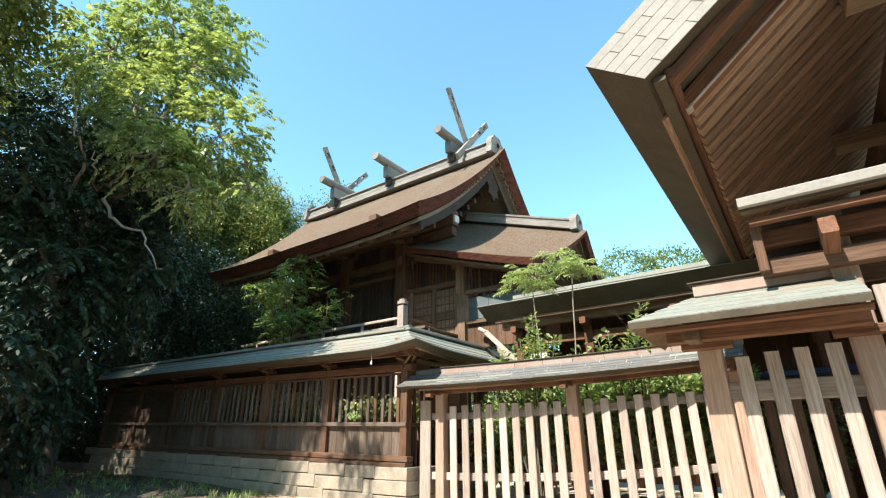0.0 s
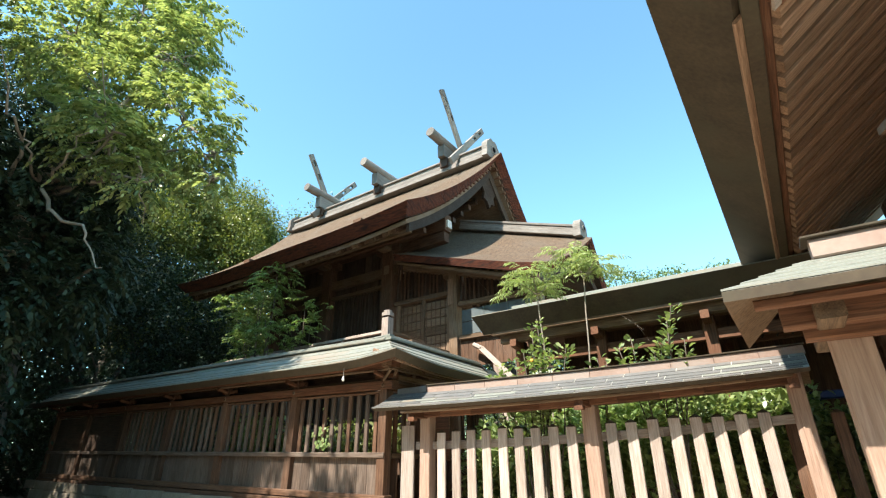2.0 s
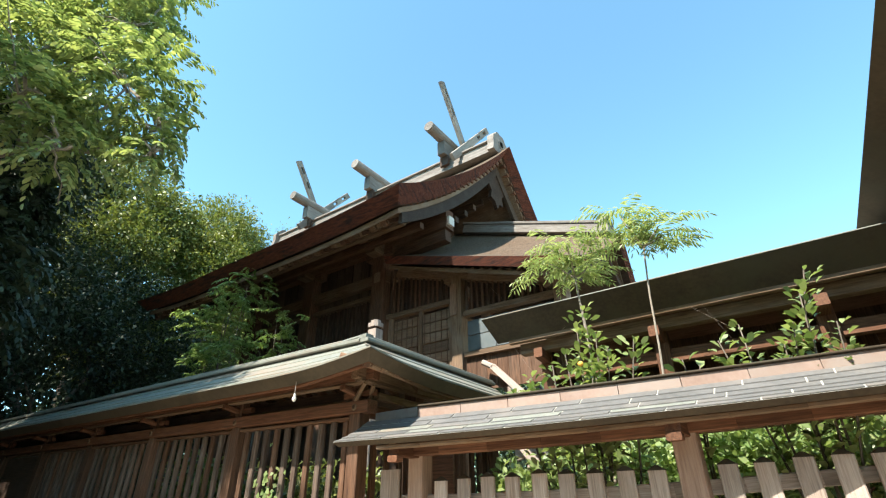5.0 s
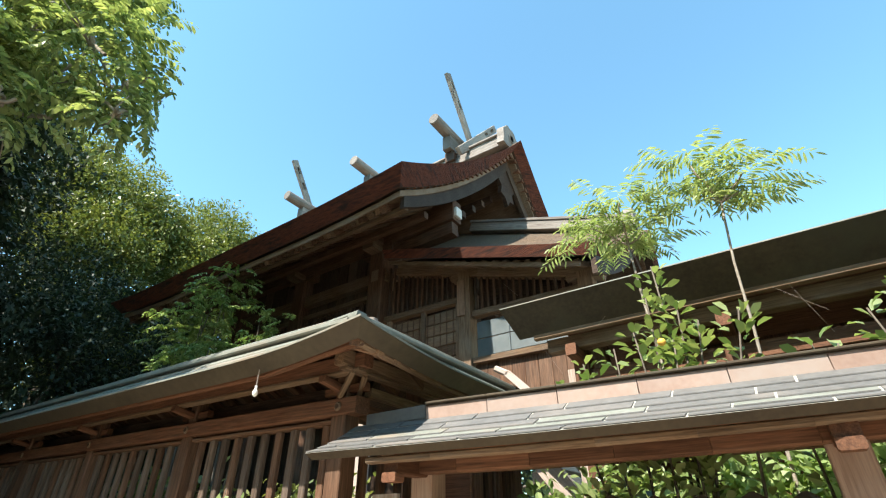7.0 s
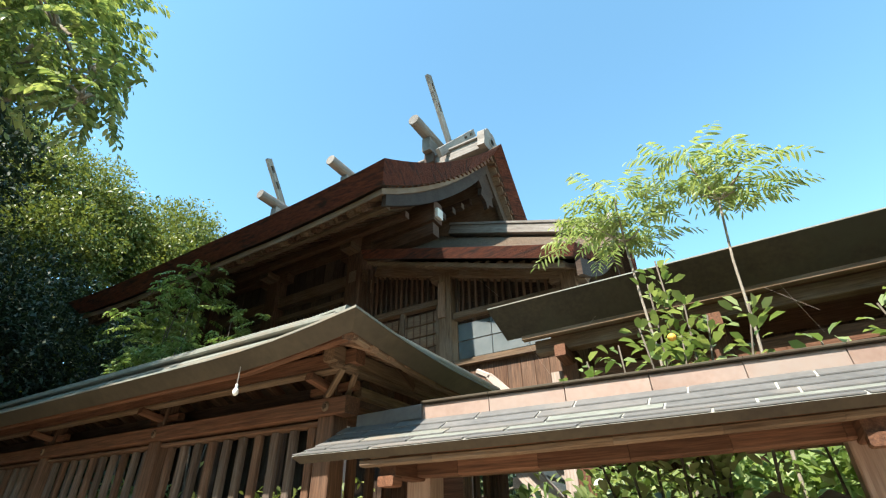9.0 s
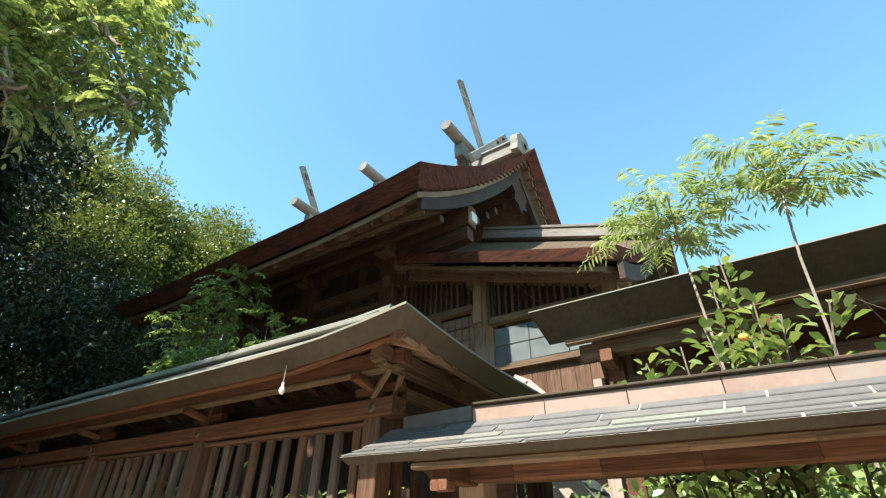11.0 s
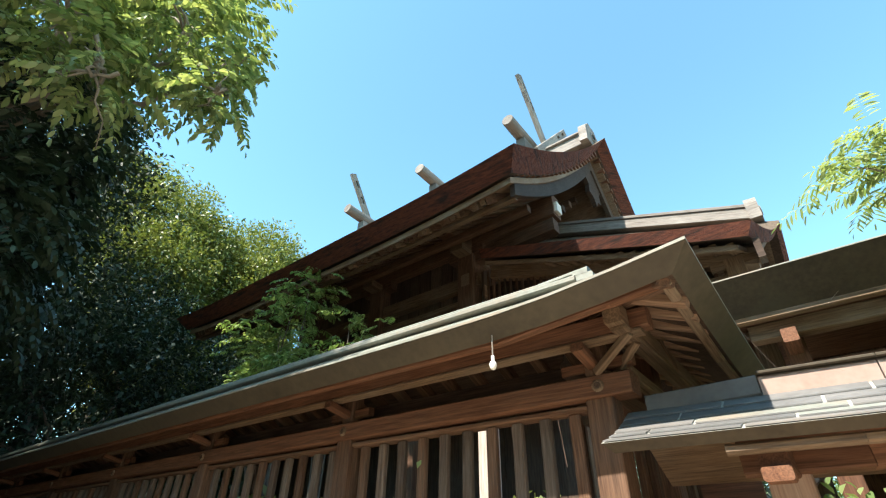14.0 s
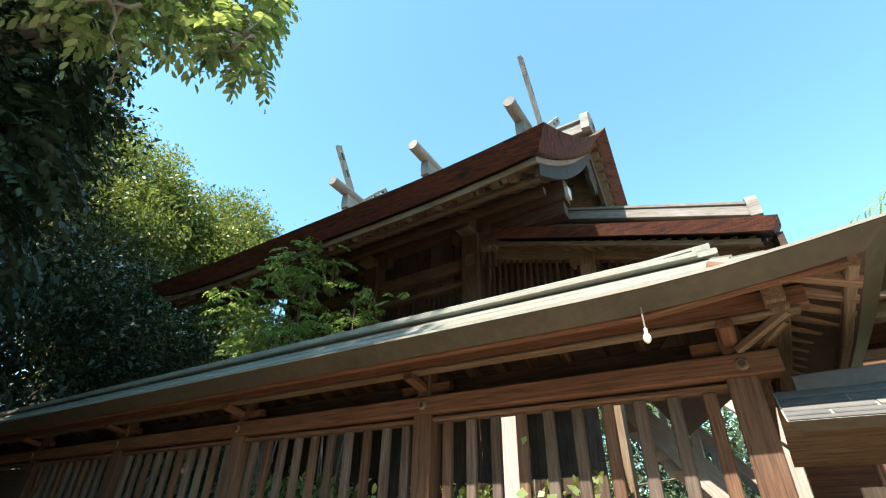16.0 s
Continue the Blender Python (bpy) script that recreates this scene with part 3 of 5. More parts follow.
def hall_roof(side):
    def top(u, v):
        """u from the far gable to the near one, v from eave to ridge."""
        x = lerp(lerp(-17.0, -17.3, v), lerp(-7.02, -6.82, v), u)
        d = min(abs(x + 17.1), abs(x + 6.9))
        z = 7.1 + (RZ - 7.1) * hall_profile(v) + 0.14 * max(0.0, 1 - d / 3.0) ** 2 * (1 - v)
        z += 0.16 * max(0.0, 1 - d / 1.2) ** 2 * v
        return (x, lerp(RY - side * 4.56, RY, v), z)
    return top


def hall_under(side, inset, drop):
    top = hall_roof(side)

    def low(u, v):
        x, y, z = top(u, v)
        k = 1 - v
        return (lerp(x, -11.95, inset / 5.1), y + side * inset * k * 1.1, z - drop)
    return low


for side in (1, -1):
    sheet("roof", hall_roof(side), 36, 20, 0.27, (BARK_TOP, BARK_EDGE, DARK), hall, "thick layered cypress bark roof", hall_under(side, 0.24, 0.27))
    # boarded eave under the bark
    def lining(u, v, side=side):
        x, y, z = hall_under(side, 0.3, 0.274)(u, v)
        return (x, y, z)
    sheet("eave_lining", lining, 20, 10, 0.12, (TAN, TAN, TAN), hall)
    # short rafter tails under the boarded eave
    for i in range(44):
        u = 0.04 + 0.92 * i / 43
        x, y, z = lining(u, 0.02)
        x2, y2, z2 = lining(u, 0.2)
        bar("rafter_tail", (x, y, z - 0.16), (x2, y2, z2 - 0.16), 0.1, 0.1, CEDAR if i % 3 else TAN, hall)
    # row of small blocks under the verge
    for i in range(22):
        x, y, z = hall_roof(side)(1.0, 0.1 + 0.87 * i / 21)
        bar("verge_block", (x - 0.42, y, z - 0.36), (x - 0.26, y, z - 0.36), 0.13, 0.1, CEDAR_RED, hall)
    # bargeboards, curved with the verge
    for gx0 in (-7.4, -16.6):
        def barge(u, v, side=side, gx0=gx0):
            x, y, z = hall_roof(side)(1.0, 0.1 + 0.9 * u)
            return (gx0 + 0.09 * v, y, z - 0.4)

        def barge_low(u, v, side=side, gx0=gx0):
            x, y, z = hall_roof(side)(1.0, 0.1 + 0.9 * u)
            return (gx0 + 0.09 * v, y, z - 0.82 - 0.06 * math.sin(u * 3.1))
        sheet("bargeboard", barge, 20, 1, 0.4, (SMOKE, SMOKE, SMOKE), hall, "dark curved bargeboard", barge_low)
# rafters under the near eave, in two tiers
for i in range(31):
    x = -7.75 - i * 0.29
    bar("rafter", (x, 9.2, 6.78), (x, 11.2, 8.2), 0.13, 0.14, TAN if i % 3 else CEDAR, hall)
bar("eave_beam", (-16.6, 9.42, 6.8), (-7.4, 9.42, 6.8), 0.1, 0.1, TAN, hall)
bar("eave_beam", (-16.3, 10.25, 7.2), (-7.6, 10.25, 7.2), 0.12, 0.14, CEDAR, hall)

POSTS_X, POSTS_Y = (-9.45, -11.95, -14.4), (11.1, 13.35, 15.6)
for hx in POSTS_X:
    for hy in POSTS_Y:
        if (hx, hy) == (-11.95, 13.35):
            continue
        bar("post", (hx, hy, 0.5), (hx, hy, 7.3), 0.4, 0.4, CEDAR, hall, c=0.03)
        bar("post_bearing", (hx - 0.42, hy, 7.36), (hx + 0.42, hy, 7.36), 0.34, 0.2, CEDAR, hall)
        bar("post_bearing", (hx, hy - 0.5, 7.35), (hx, hy + 0.5, 7.35), 0.3, 0.16, TAN, hall)
for hy in (11.1, 15.6):
    bar("wall_plate", (-16.2, hy, 7.72), (-7.45, hy, 7.72), 0.3, 0.5, CEDAR, hall)
    bar("beam", (-14.6, hy - 0.02, 6.72), (-9.2, hy - 0.02, 6.72), 0.2, 0.26, TAN, hall)
    bar("beam", (-14.5, hy - 0.02, 4.5), (-9.3, hy - 0.02, 4.5), 0.2, 0.24, CEDAR, hall)
    bar("lintel", (-14.5, hy - 0.03, 6.3), (-9.3, hy - 0.03, 6.3), 0.16, 0.1, TAN, hall)
bar("beam_nose", (-7.45, 11.1, 7.66), (-7.39, 11.1, 7.66), 0.2, 0.22, PLASTER, hall, "white-painted beam end")
for hx in (-9.45, -14.4):
    bar("tie_beam", (hx, 9.6, 7.62), (hx, 17.1, 7.62), 0.3, 0.38, CEDAR, hall)
    bar("beam", (hx, 10.9, 6.72), (hx, 15.8, 6.72), 0.2, 0.26, TAN, hall)
    bar("gable_post", (hx, 13.35, 7.3), (hx, 13.35, 10.3), 0.34, 0.34, DARK, hall)
    bar("gable_strut", (hx, 11.3, 7.9), (hx, 13.2, 9.9), 0.2, 0.26, DARK, hall)
    bar("gable_strut", (hx, 15.4, 7.9), (hx, 13.5, 9.9), 0.2, 0.26, DARK, hall)
    bar("collar_beam", (hx, 12.0, 8.7), (hx, 14.7, 8.7), 0.22, 0.26, DARK, hall)
    for i in range(13):
        y = 11.25 + i * 0.35
        top = 7.75 + (1 - abs(y - RY) / 2.3) * 2.1
        bar("gable_board", (hx - 0.2, y, 7.3), (hx - 0.2, y, top), 0.34, 0.04, DARK, hall, up=(1, 0, 0))
bar("projecting_beam", (-9.4, 11.1, 7.25), (-7.5, 11.1, 7.3), 0.22, 0.28, CEDAR, hall)
for i in range(5):
    y = 11.5 + i * 0.45
    bar("verge_rafter", (-7.8, y, 7.85 + i * 0.42), (-9.4, y, 7.85 + i * 0.42), 0.14, 0.16, DARK, hall)
# wall boards and latticed shutters of the near side
for k, x0 in enumerate((-14.4, -11.95)):
    for i in range(7):
        x = x0 + 0.36 + i * 0.3
        bar("wall_board", (x, 11.16, 4.5), (x, 11.16, 6.6), 0.28, 0.04, DARK, hall, up=(0, -1, 0))
        bar("wall_board", (x, 11.16, 6.85), (x, 11.16, 7.5), 0.28, 0.04, DARK, hall, up=(0, -1, 0))
    for i in range(16):
        x = x0 + 0.32 + i * 0.124
        bar("shutter_bar", (x, 11.1, 4.6), (x, 11.1, 6.25), 0.03, 0.05, DARK, hall)
    bar("shutter_frame", (x0 + 0.22, 11.09, 4.55), (x0 + 0.22, 11.09, 6.3), 0.07, 0.07, CEDAR, hall)
    bar("shutter_frame", (x0 + 2.27, 11.09, 4.55), (x0 + 2.27, 11.09, 6.3), 0.07, 0.07, CEDAR, hall)
for i in range(8):
    y = 11.4 + i * 0.3
    bar("wall_board", (-9.45, y, 4.5), (-9.45, y, 7.5), 0.28, 0.04, DARK, hall, up=(1, 0, 0))
    bar("wall_board", (-9.45, y + 2.3, 4.5), (-9.45, y + 2.3, 7.5), 0.28, 0.04, DARK, hall, up=(1, 0, 0))

# ridge: stepped box beam, logs and forked finials
for w, h, z in ((0.7, 0.14, 11.0), (0.56, 0.16, 11.15), (0.5, 0.14, 11.3), (0.64, 0.06, 11.4)):
    bar("ridge_beam", (-16.9, RY, z), (-7.25, RY, z), w, h, GREY, hall)
for kx in (-8.85, -11.95, -15.1):
    bar("log_block", (kx, 12.75, 11.66), (kx, 13.95, 11.66), 0.26, 0.48, GREY, hall)
    bar("log_block", (kx, 12.9, 11.25), (kx, 12.99, 11.25), 0.3, 0.34, DARK, hall)
    rod("ridge_log", (kx, 12.1, 12.07), (kx, 14.5, 12.07), 0.17, GREY, hall, "silver-grey log laid across the ridge", 0.19)


def finial(cx, sign):
    """One arm of a forked finial: a long plank with two slots near its tip."""
    foot, tip = Vector((cx, RY + sign * 0.75, 10.95)), Vector((cx, RY - sign * (1.12 if sign > 0 else 1.45), 13.78 if sign > 0 else 13.55))
    way = (tip - foot).normalized()
    cut = ((0.0, 0.66), (0.74, 0.84), (0.92, 1.0))
    full = (tip - foot).length
    side = Vector((0, way.z, -way.y))
    for a, b in cut:
        bar("forked_finial", foot + way * full * a, foot + way * full * b, 0.11, 0.24, GREY, hall, "grey crossed roof plank", up=side)
    for o in (-0.08, 0.08):
        bar("finial_edge", foot + way * full * 0.66 + side * o, foot + way * full * 0.92 + side * o, 0.11, 0.08, GREY, hall, up=side)


for cx in (-8.45, -15.25):
    finial(cx, 1)
    finial(cx + 0.115, -1)


def ridge_end(x, y, z, w, h, name, parent, facing=1):
    """A carved, lobed end board closing a ridge."""
    n = 40
    ring = []
    for i in range(n + 1):
        a = math.pi * i / n
        r = 1 + 0.09 * abs(math.sin(4 * a))
        ring.append((w * math.cos(a) * r * (1.15 if i in (0, n) else 1), h * math.sin(a) ** 0.6 * r if 0 < i < n else -0.1))
    bm = bmesh.new()
    front = [bm.verts.new((x + 0.2 * facing, y + a, z + b)) for a, b in ring]
    back = [bm.verts.new((x, y + a * 1.04, z + b * 1.02)) for a, b in ring]
    bm.faces.new(front)
    bm.faces.new(back[::-1])
    for i in range(n + 1):
        j = (i + 1) % (n + 1)
        bm.faces.new((front[i], back[i], back[j], front[j]))
    board = part(name, bm, GREY, parent, "grey carved ridge-end ornament")
    for k in (0.45, 0.7):
        bm = bmesh.new()
        bmesh.ops.create_cone(bm, cap_ends=True, segments=20, radius1=w * k * 0.6, radius2=w * k * 0.5, depth=0.05)
        part("ornament_boss", bm, GREY, board, "", Matrix.Translation((x + 0.2 * facing, y, z + h * 0.45)) @ pose(0, 0, 0, 0, 90 * facing, 0))


ridge_end(-7.3, RY, 11.0, 0.42, 0.66, "ridge_end", hall)
ridge_end(-16.9, RY, 11.0, 0.42, 0.66, "ridge_end", hall, -1)
# carved pendant under the gable peak
bm = bmesh.new()
ring = [(0.0, 0.1), (0.3, -0.05), (0.42, -0.4), (0.28, -0.55), (0.34, -0.8), (0.12, -0.85), (0.0, -1.05), (-0.12, -0.85), (-0.34, -0.8), (-0.28, -0.55), (-0.42, -0.4), (-0.3, -0.05)]
for dx in (0, 0.1):
    bm.faces.new([bm.verts.new((-7.45 + dx, RY + a, 10.2 + b)) for a, b in (ring if dx else ring[::-1])])
bm.verts.ensure_lookup_table()
for i in range(12):
    bm.faces.new((bm.verts[11 - i], bm.verts[11 - (i + 1) % 12], bm.verts[12 + (i + 1) % 12], bm.verts[12 + i]))
part("gable_pendant", bm, DARK, hall, "dark carved gable pendant")

# veranda with its rail
for i in range(22):
    x = -15.4 + i * 0.375
    bar("veranda_board", (x, 9.5, 4.12), (x, 11.1, 4.12), 0.36, 0.06, TAN, hall)
# Paler than the other veranda posts: its sunlight is put into the timber.
bar("veranda_post", (-8.17, 9.58, 0.5), (-8.17, 9.58, 4.08), 0.2, 0.2, PALE, hall, "square post with its sunlight put into a pale colour")
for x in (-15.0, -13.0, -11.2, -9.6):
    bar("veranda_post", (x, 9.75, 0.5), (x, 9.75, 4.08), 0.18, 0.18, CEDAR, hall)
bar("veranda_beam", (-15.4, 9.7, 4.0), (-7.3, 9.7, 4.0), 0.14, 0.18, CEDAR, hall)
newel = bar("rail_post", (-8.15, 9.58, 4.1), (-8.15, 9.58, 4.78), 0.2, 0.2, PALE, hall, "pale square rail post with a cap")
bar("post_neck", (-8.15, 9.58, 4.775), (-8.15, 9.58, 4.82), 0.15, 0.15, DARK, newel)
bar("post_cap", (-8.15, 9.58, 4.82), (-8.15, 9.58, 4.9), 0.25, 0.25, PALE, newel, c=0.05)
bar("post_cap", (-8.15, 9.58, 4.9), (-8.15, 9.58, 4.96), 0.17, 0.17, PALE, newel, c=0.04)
for z, h in ((4.47, 0.07), (4.25, 0.06)):
    bar("rail", (-15.3, 9.58, z), (-8.2, 9.58, z), 0.08, h, PALE, hall)
    bar("rail", (-8.15, 9.65, z), (-8.15, 11.0, z), 0.07, h, TAN, hall)
for x in (-9.6, -11.2, -12.8, -14.4):
    bar("baluster", (x, 9.58, 4.12), (x, 9.58, 4.47), 0.07, 0.07, PALE, hall)

for i in range(26):
    x = -15.0 + i * 0.3
    bar("underfloor_board", (x, 10.6, 0.5), (x, 10.6, 4.0), 0.298, 0.04, DARK, hall, up=(0, -1, 0))

# canopy over the stair, falling away from the hall
CAN_Y = 13.25


def canopy_roof(side):
    def top(u, v):
        x = lerp(-8.7, lerp(-4.62, -4.22, v), u)
        z_eave, z_ridge = 5.56 + 0.305 * (-4.6 - x), 7.24 + 0.34 * (-4.25 - x)
        y = lerp(10.28, CAN_Y, v)
        z = lerp(z_eave, z_ridge, 0.6 * v + 0.4 * v * v) + 0.04 * max(0, 1 - (-4.4 - x) / 0.8) * (1 - v) ** 2
        return (x, y if side > 0 else 2 * CAN_Y - y, z)
    return top


for side in (1, -1):
    def low(u, v, side=side):
        x, y, z = canopy_roof(side)(u, v)
        return (x - 0.1 * u, y + side * 0.08 * (1 - v), z - 0.16)
    sheet("canopy_roof", canopy_roof(side), 20, 14, 0.25, (BARK_TOP, BARK_EDGE, DARK), hall, "bark-thatched canopy roof", low)
    def lining(u, v, side=side):
        x, y, z = canopy_roof(side)(u, v)
        return (x - 0.25 * u, y + side * 0.2 * (1 - v), z - 0.165)
    sheet("canopy_lining", lining, 8, 6, 0.08, (TAN, TAN, TAN), hall)
    def barge(u, v, side=side):
        x, y, z = canopy_roof(side)(1.0, 0.05 + 0.95 * u)
        return (-4.7 + 0.08 * v, y, z - 0.22)
    def barge_low(u, v, side=side):
        x, y, z = canopy_roof(side)(1.0, 0.05 + 0.95 * u)
        return (-4.7 + 0.08 * v, y, z - 0.5)
    sheet("bargeboard", barge, 12, 1, 0.3, (DARK, DARK, DARK), hall, "", barge_low)


def slant(x):
    return 0.34 * (-4.25 - x)


for i, (w, dz, h) in enumerate(((0.5, 0.02, 0.14), (0.4, 0.15, 0.12), (0.46, 0.25, 0.07))):
    bar("canopy_ridge", (-8.3, CAN_Y, 7.24 + dz + slant(-8.3)), (-4.5, CAN_Y, 7.24 + dz + slant(-4.5)), w, h, GREY, hall)
ridge_end(-4.62, CAN_Y, 7.36, 0.26, 0.42, "ridge_end", hall)
for i in range(14):
    x = -4.95 - i * 0.2
    bar("canopy_rafter", (x, 10.55, 5.36 + 0.305 * (-4.6 - x)), (x, 11.6, 5.72 + 0.31 * (-4.6 - x)), 0.09, 0.1, TAN, hall)
bar("canopy_plate", (-8.9, 11.1, 5.48 + 0.305 * 4.2), (-4.7, 11.1, 5.48), 0.2, 0.26, TAN, hall)
for x, z1 in ((-7.25, 6.2), (-5.0, 5.55)):
    bar("canopy_post", (x, 11.1, 0.6), (x, 11.1, z1), 0.24, 0.24, TAN, hall)
    bar("post_bearing", (x - 0.3, 11.1, z1 - 0.06), (x + 0.3, 11.1, z1 - 0.06), 0.22, 0.12, TAN, hall)
bar("name_plate", (-7.3, 10.96, 5.3), (-7.3, 10.96, 6.0), 0.02, 0.16, SOFFIT, hall, "tan narrow board on a post", up=(1, 0, 0))
# latticed screens below the canopy
for x0, x1, z in ((-9.2, -7.4, 5.68), (-7.1, -5.1, 5.3)):
    bar("screen_rail", (x0, 11.08, z), (x1, 11.08, z - 0.02), 0.14, 0.12, TAN, hall)
    n = round((x1 - x0) / 0.13)
    for i in range(n + 1):
        x = lerp(x0 + 0.04, x1 - 0.04, i / n)
        bar("screen_bar", (x, 11.1, z + 0.05), (x, 11.1, 5.5 + 0.305 * (-4.6 - x)), 0.045, 0.045, CEDAR if i % 4 else DARK, hall)
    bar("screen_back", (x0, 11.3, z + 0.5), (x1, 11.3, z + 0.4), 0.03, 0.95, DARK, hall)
for i in range(6):
    for j in range(2):
        xa = -8.98 + j * 0.78
        bar("door_board", (xa, 11.1, 4.3 + i * 0.225), (xa + 0.74, 11.1, 4.3 + i * 0.225), 0.05, 0.205, TAN, hall)
        for k in range(5):
            bar("door_bar", (xa + 0.08 + k * 0.145, 11.065, 4.2 + i * 0.225), (xa + 0.08 + k * 0.145, 11.065, 4.4 + i * 0.225), 0.018, 0.018, CEDAR, hall)
for xa in (-9.08, -8.22, -7.42):
    bar("door_stile", (xa, 11.07, 4.15), (xa, 11.07, 5.62), 0.1, 0.08, TAN, hall)
for i in range(3):
    for j in range(2):
        xa = -7.05 + i * 0.64
        bar("window_pane", (xa, 11.1, 4.68 + j * 0.32), (xa + 0.625, 11.1, 4.68 + j * 0.32), 0.02, 0.305, GLASS, hall, "dusty blue-grey window pane").visible_shadow = False
bar("screen_rail", (-7.1, 11.07, 4.45), (-5.1, 11.07, 4.43), 0.12, 0.1, TAN, hall)
for i in range(9):
    x = -7.0 + i * 0.23
    bar("wall_board", (x, 11.12, 3.75), (x, 11.12, 4.4), 0.228, 0.04, CEDAR, hall, up=(0, -1, 0))

# stair down from the veranda
stair = thing("wooden_stair", (-5.5, 13.2, 0.6), "steep pale timber stair with side strings and rails", "stair")
for y in (11.95, 14.4):
    bar("stringer", (-7.6, y, 4.35), (-4.63, y, 0.72), 0.12, 0.34, PALE, stair)
    bar("handrail", (-7.4, y, 4.75), (-4.7, y, 1.45), 0.1, 0.12, PALE, stair)
    for i in range(4):
        x = -7.1 + i * 0.72
        bar("rail_post", (x, y, 3.74 - i * 0.88), (x, y, 4.38 - i * 0.88), 0.12, 0.12, PALE, stair)
for i in range(12):
    bar("tread", (-7.42 + i * 0.235, 12.0, 3.86 - i * 0.287), (-7.42 + i * 0.235, 14.35, 3.86 - i * 0.287), 0.36, 0.15, PALE, stair)

# ---- corridor ----
corridor = thing("corridor", (-2.5, 9.5, 0.5), "roofed timber corridor with a green copper roof", "corridor")


def corridor_roof(u, v):
    return (lerp(-5.38, 6.0, u), lerp(8.8, 10.6, v), lerp(4.15, 4.72, v) - 0.05 * math.sin(v * 3.14))


def corridor_back(u, v):
    return (lerp(-5.38, 6.0, u), lerp(12.4, 10.6, v), lerp(4.15, 4.72, v))


def corridor_low(u, v):
    x, y, z = corridor_roof(u, v)
    return (x + 0.1 * (1 - u), y + 0.27 * (1 - v), z - 0.3 + 0.2 * v)


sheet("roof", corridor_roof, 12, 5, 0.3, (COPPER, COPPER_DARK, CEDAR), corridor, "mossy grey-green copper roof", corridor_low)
courses(corridor_roof, 6, 12, corridor, 0.012)
sheet("roof", corridor_back, 4, 2, 0.1, (COPPER, COPPER_DARK, CEDAR), corridor)
bar("ridge_cap", (-5.38, 10.6, 4.75), (6.0, 10.6, 4.75), 0.2, 0.1, COPPER, corridor)
bar("fascia", (-5.1, 9.1, 3.85), (5.8, 9.1, 3.85), 0.08, 0.08, TAN, corridor)
bar("purlin", (-5.0, 9.27, 3.75), (5.8, 9.27, 3.75), 0.14, 0.15, TAN, corridor)
for i in range(44):
    x = -4.95 + i * 0.24
    bar("rafter", (x, 9.12, 3.93), (x, 10.5, 4.4), 0.07, 0.08, CEDAR_RED, corridor)
for i, x in enumerate((-4.7, -3.2, -1.55, 0.4, 2.4)):
    for y in (9.45, 11.8):
        bar("post", (x, y, 0.5), (x, y, 3.7), 0.17, 0.17, CEDAR_RED, corridor)
    bar("bracket", (x, 9.45, 3.6), (x, 9.1, 3.64), 0.12, 0.13, CEDAR_RED, corridor)
    bar("tie_beam", (x, 9.4, 3.3), (x, 11.9, 3.3), 0.14, 0.22, CEDAR_RED, corridor)
for z, h in ((3.4, 0.16), (1.7, 0.12)):
    bar("beam", (-4.7, 9.47, z), (2.5, 9.47, z), 0.1, h, CEDAR_RED, corridor)
bar("floor_beam", (-4.9, 9.45, 1.2), (5.8, 9.45, 1.2), 0.16, 0.2, CEDAR, corridor)
for i in range(38):
    x = -4.6 + i * 0.28
    bar("wall_board", (x, 11.8, 0.6), (x, 11.8, 4.3), 0.2795, 0.03, CEDAR, corridor, up=(0, -1, 0))
for i in range(10):
    y = 9.6 + i * 0.24
    bar("end_board", (-4.72, y, 0.6), (-4.72, y, 3.5), 0.22, 0.03, CEDAR, corridor, up=(1, 0, 0))
bar("transom", (-1.1, 10.3, 3.5), (0.6, 10.3, 3.5), 0.06, 0.24, CEDAR_RED, corridor, "reddish carved transom panel")
for i in range(8):
    bar("transom_bar", (-0.95 + i * 0.2, 10.26, 3.42), (-0.87 + i * 0.2, 10.26, 3.58), 0.02, 0.03, DARK, corridor)
# paned window in the corridor's end
pane = bar("window_pane", (-4.52, 9.43, 2.98), (-4.1, 9.43, 2.98), 0.02, 0.44, PAPER, corridor, "pale translucent window pane")
for x in (-4.52, -4.31, -4.1):
    bar("window_bar", (x, 9.41, 2.75), (x, 9.41, 3.2), 0.03, 0.03, DARK, pane)
for z in (2.76, 2.97, 3.19):
    bar("window_bar", (-4.54, 9.405, z), (-4.08, 9.405, z), 0.03, 0.03, DARK, pane)

# ---- worship hall ----
worship = thing("worship_hall", (2.5, 7.0, 0.0), "timber worship hall with a deep copper-edged eave", "hall")
PITCH = 0.81


def worship_roof(u, v):
    y = lerp(3.5, 11.5, u)
    return (lerp(-0.95, 3.2, v), y, 4.55 + PITCH * 4.12 * v - 0.1 * math.sin(v * 3.14))


def worship_low(u, v):
    x, y, z = worship_roof(u, v)
    return (x + 0.45, y, z - 0.36)


def worship_far(u, v):
    x, y, z = worship_roof(u, v)
    return (6.4 - x, y, z)


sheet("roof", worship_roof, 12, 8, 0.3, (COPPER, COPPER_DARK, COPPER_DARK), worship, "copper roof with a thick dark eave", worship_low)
sheet("roof", worship_far, 4, 4, 0.3, (COPPER, COPPER_DARK, CEDAR), worship)
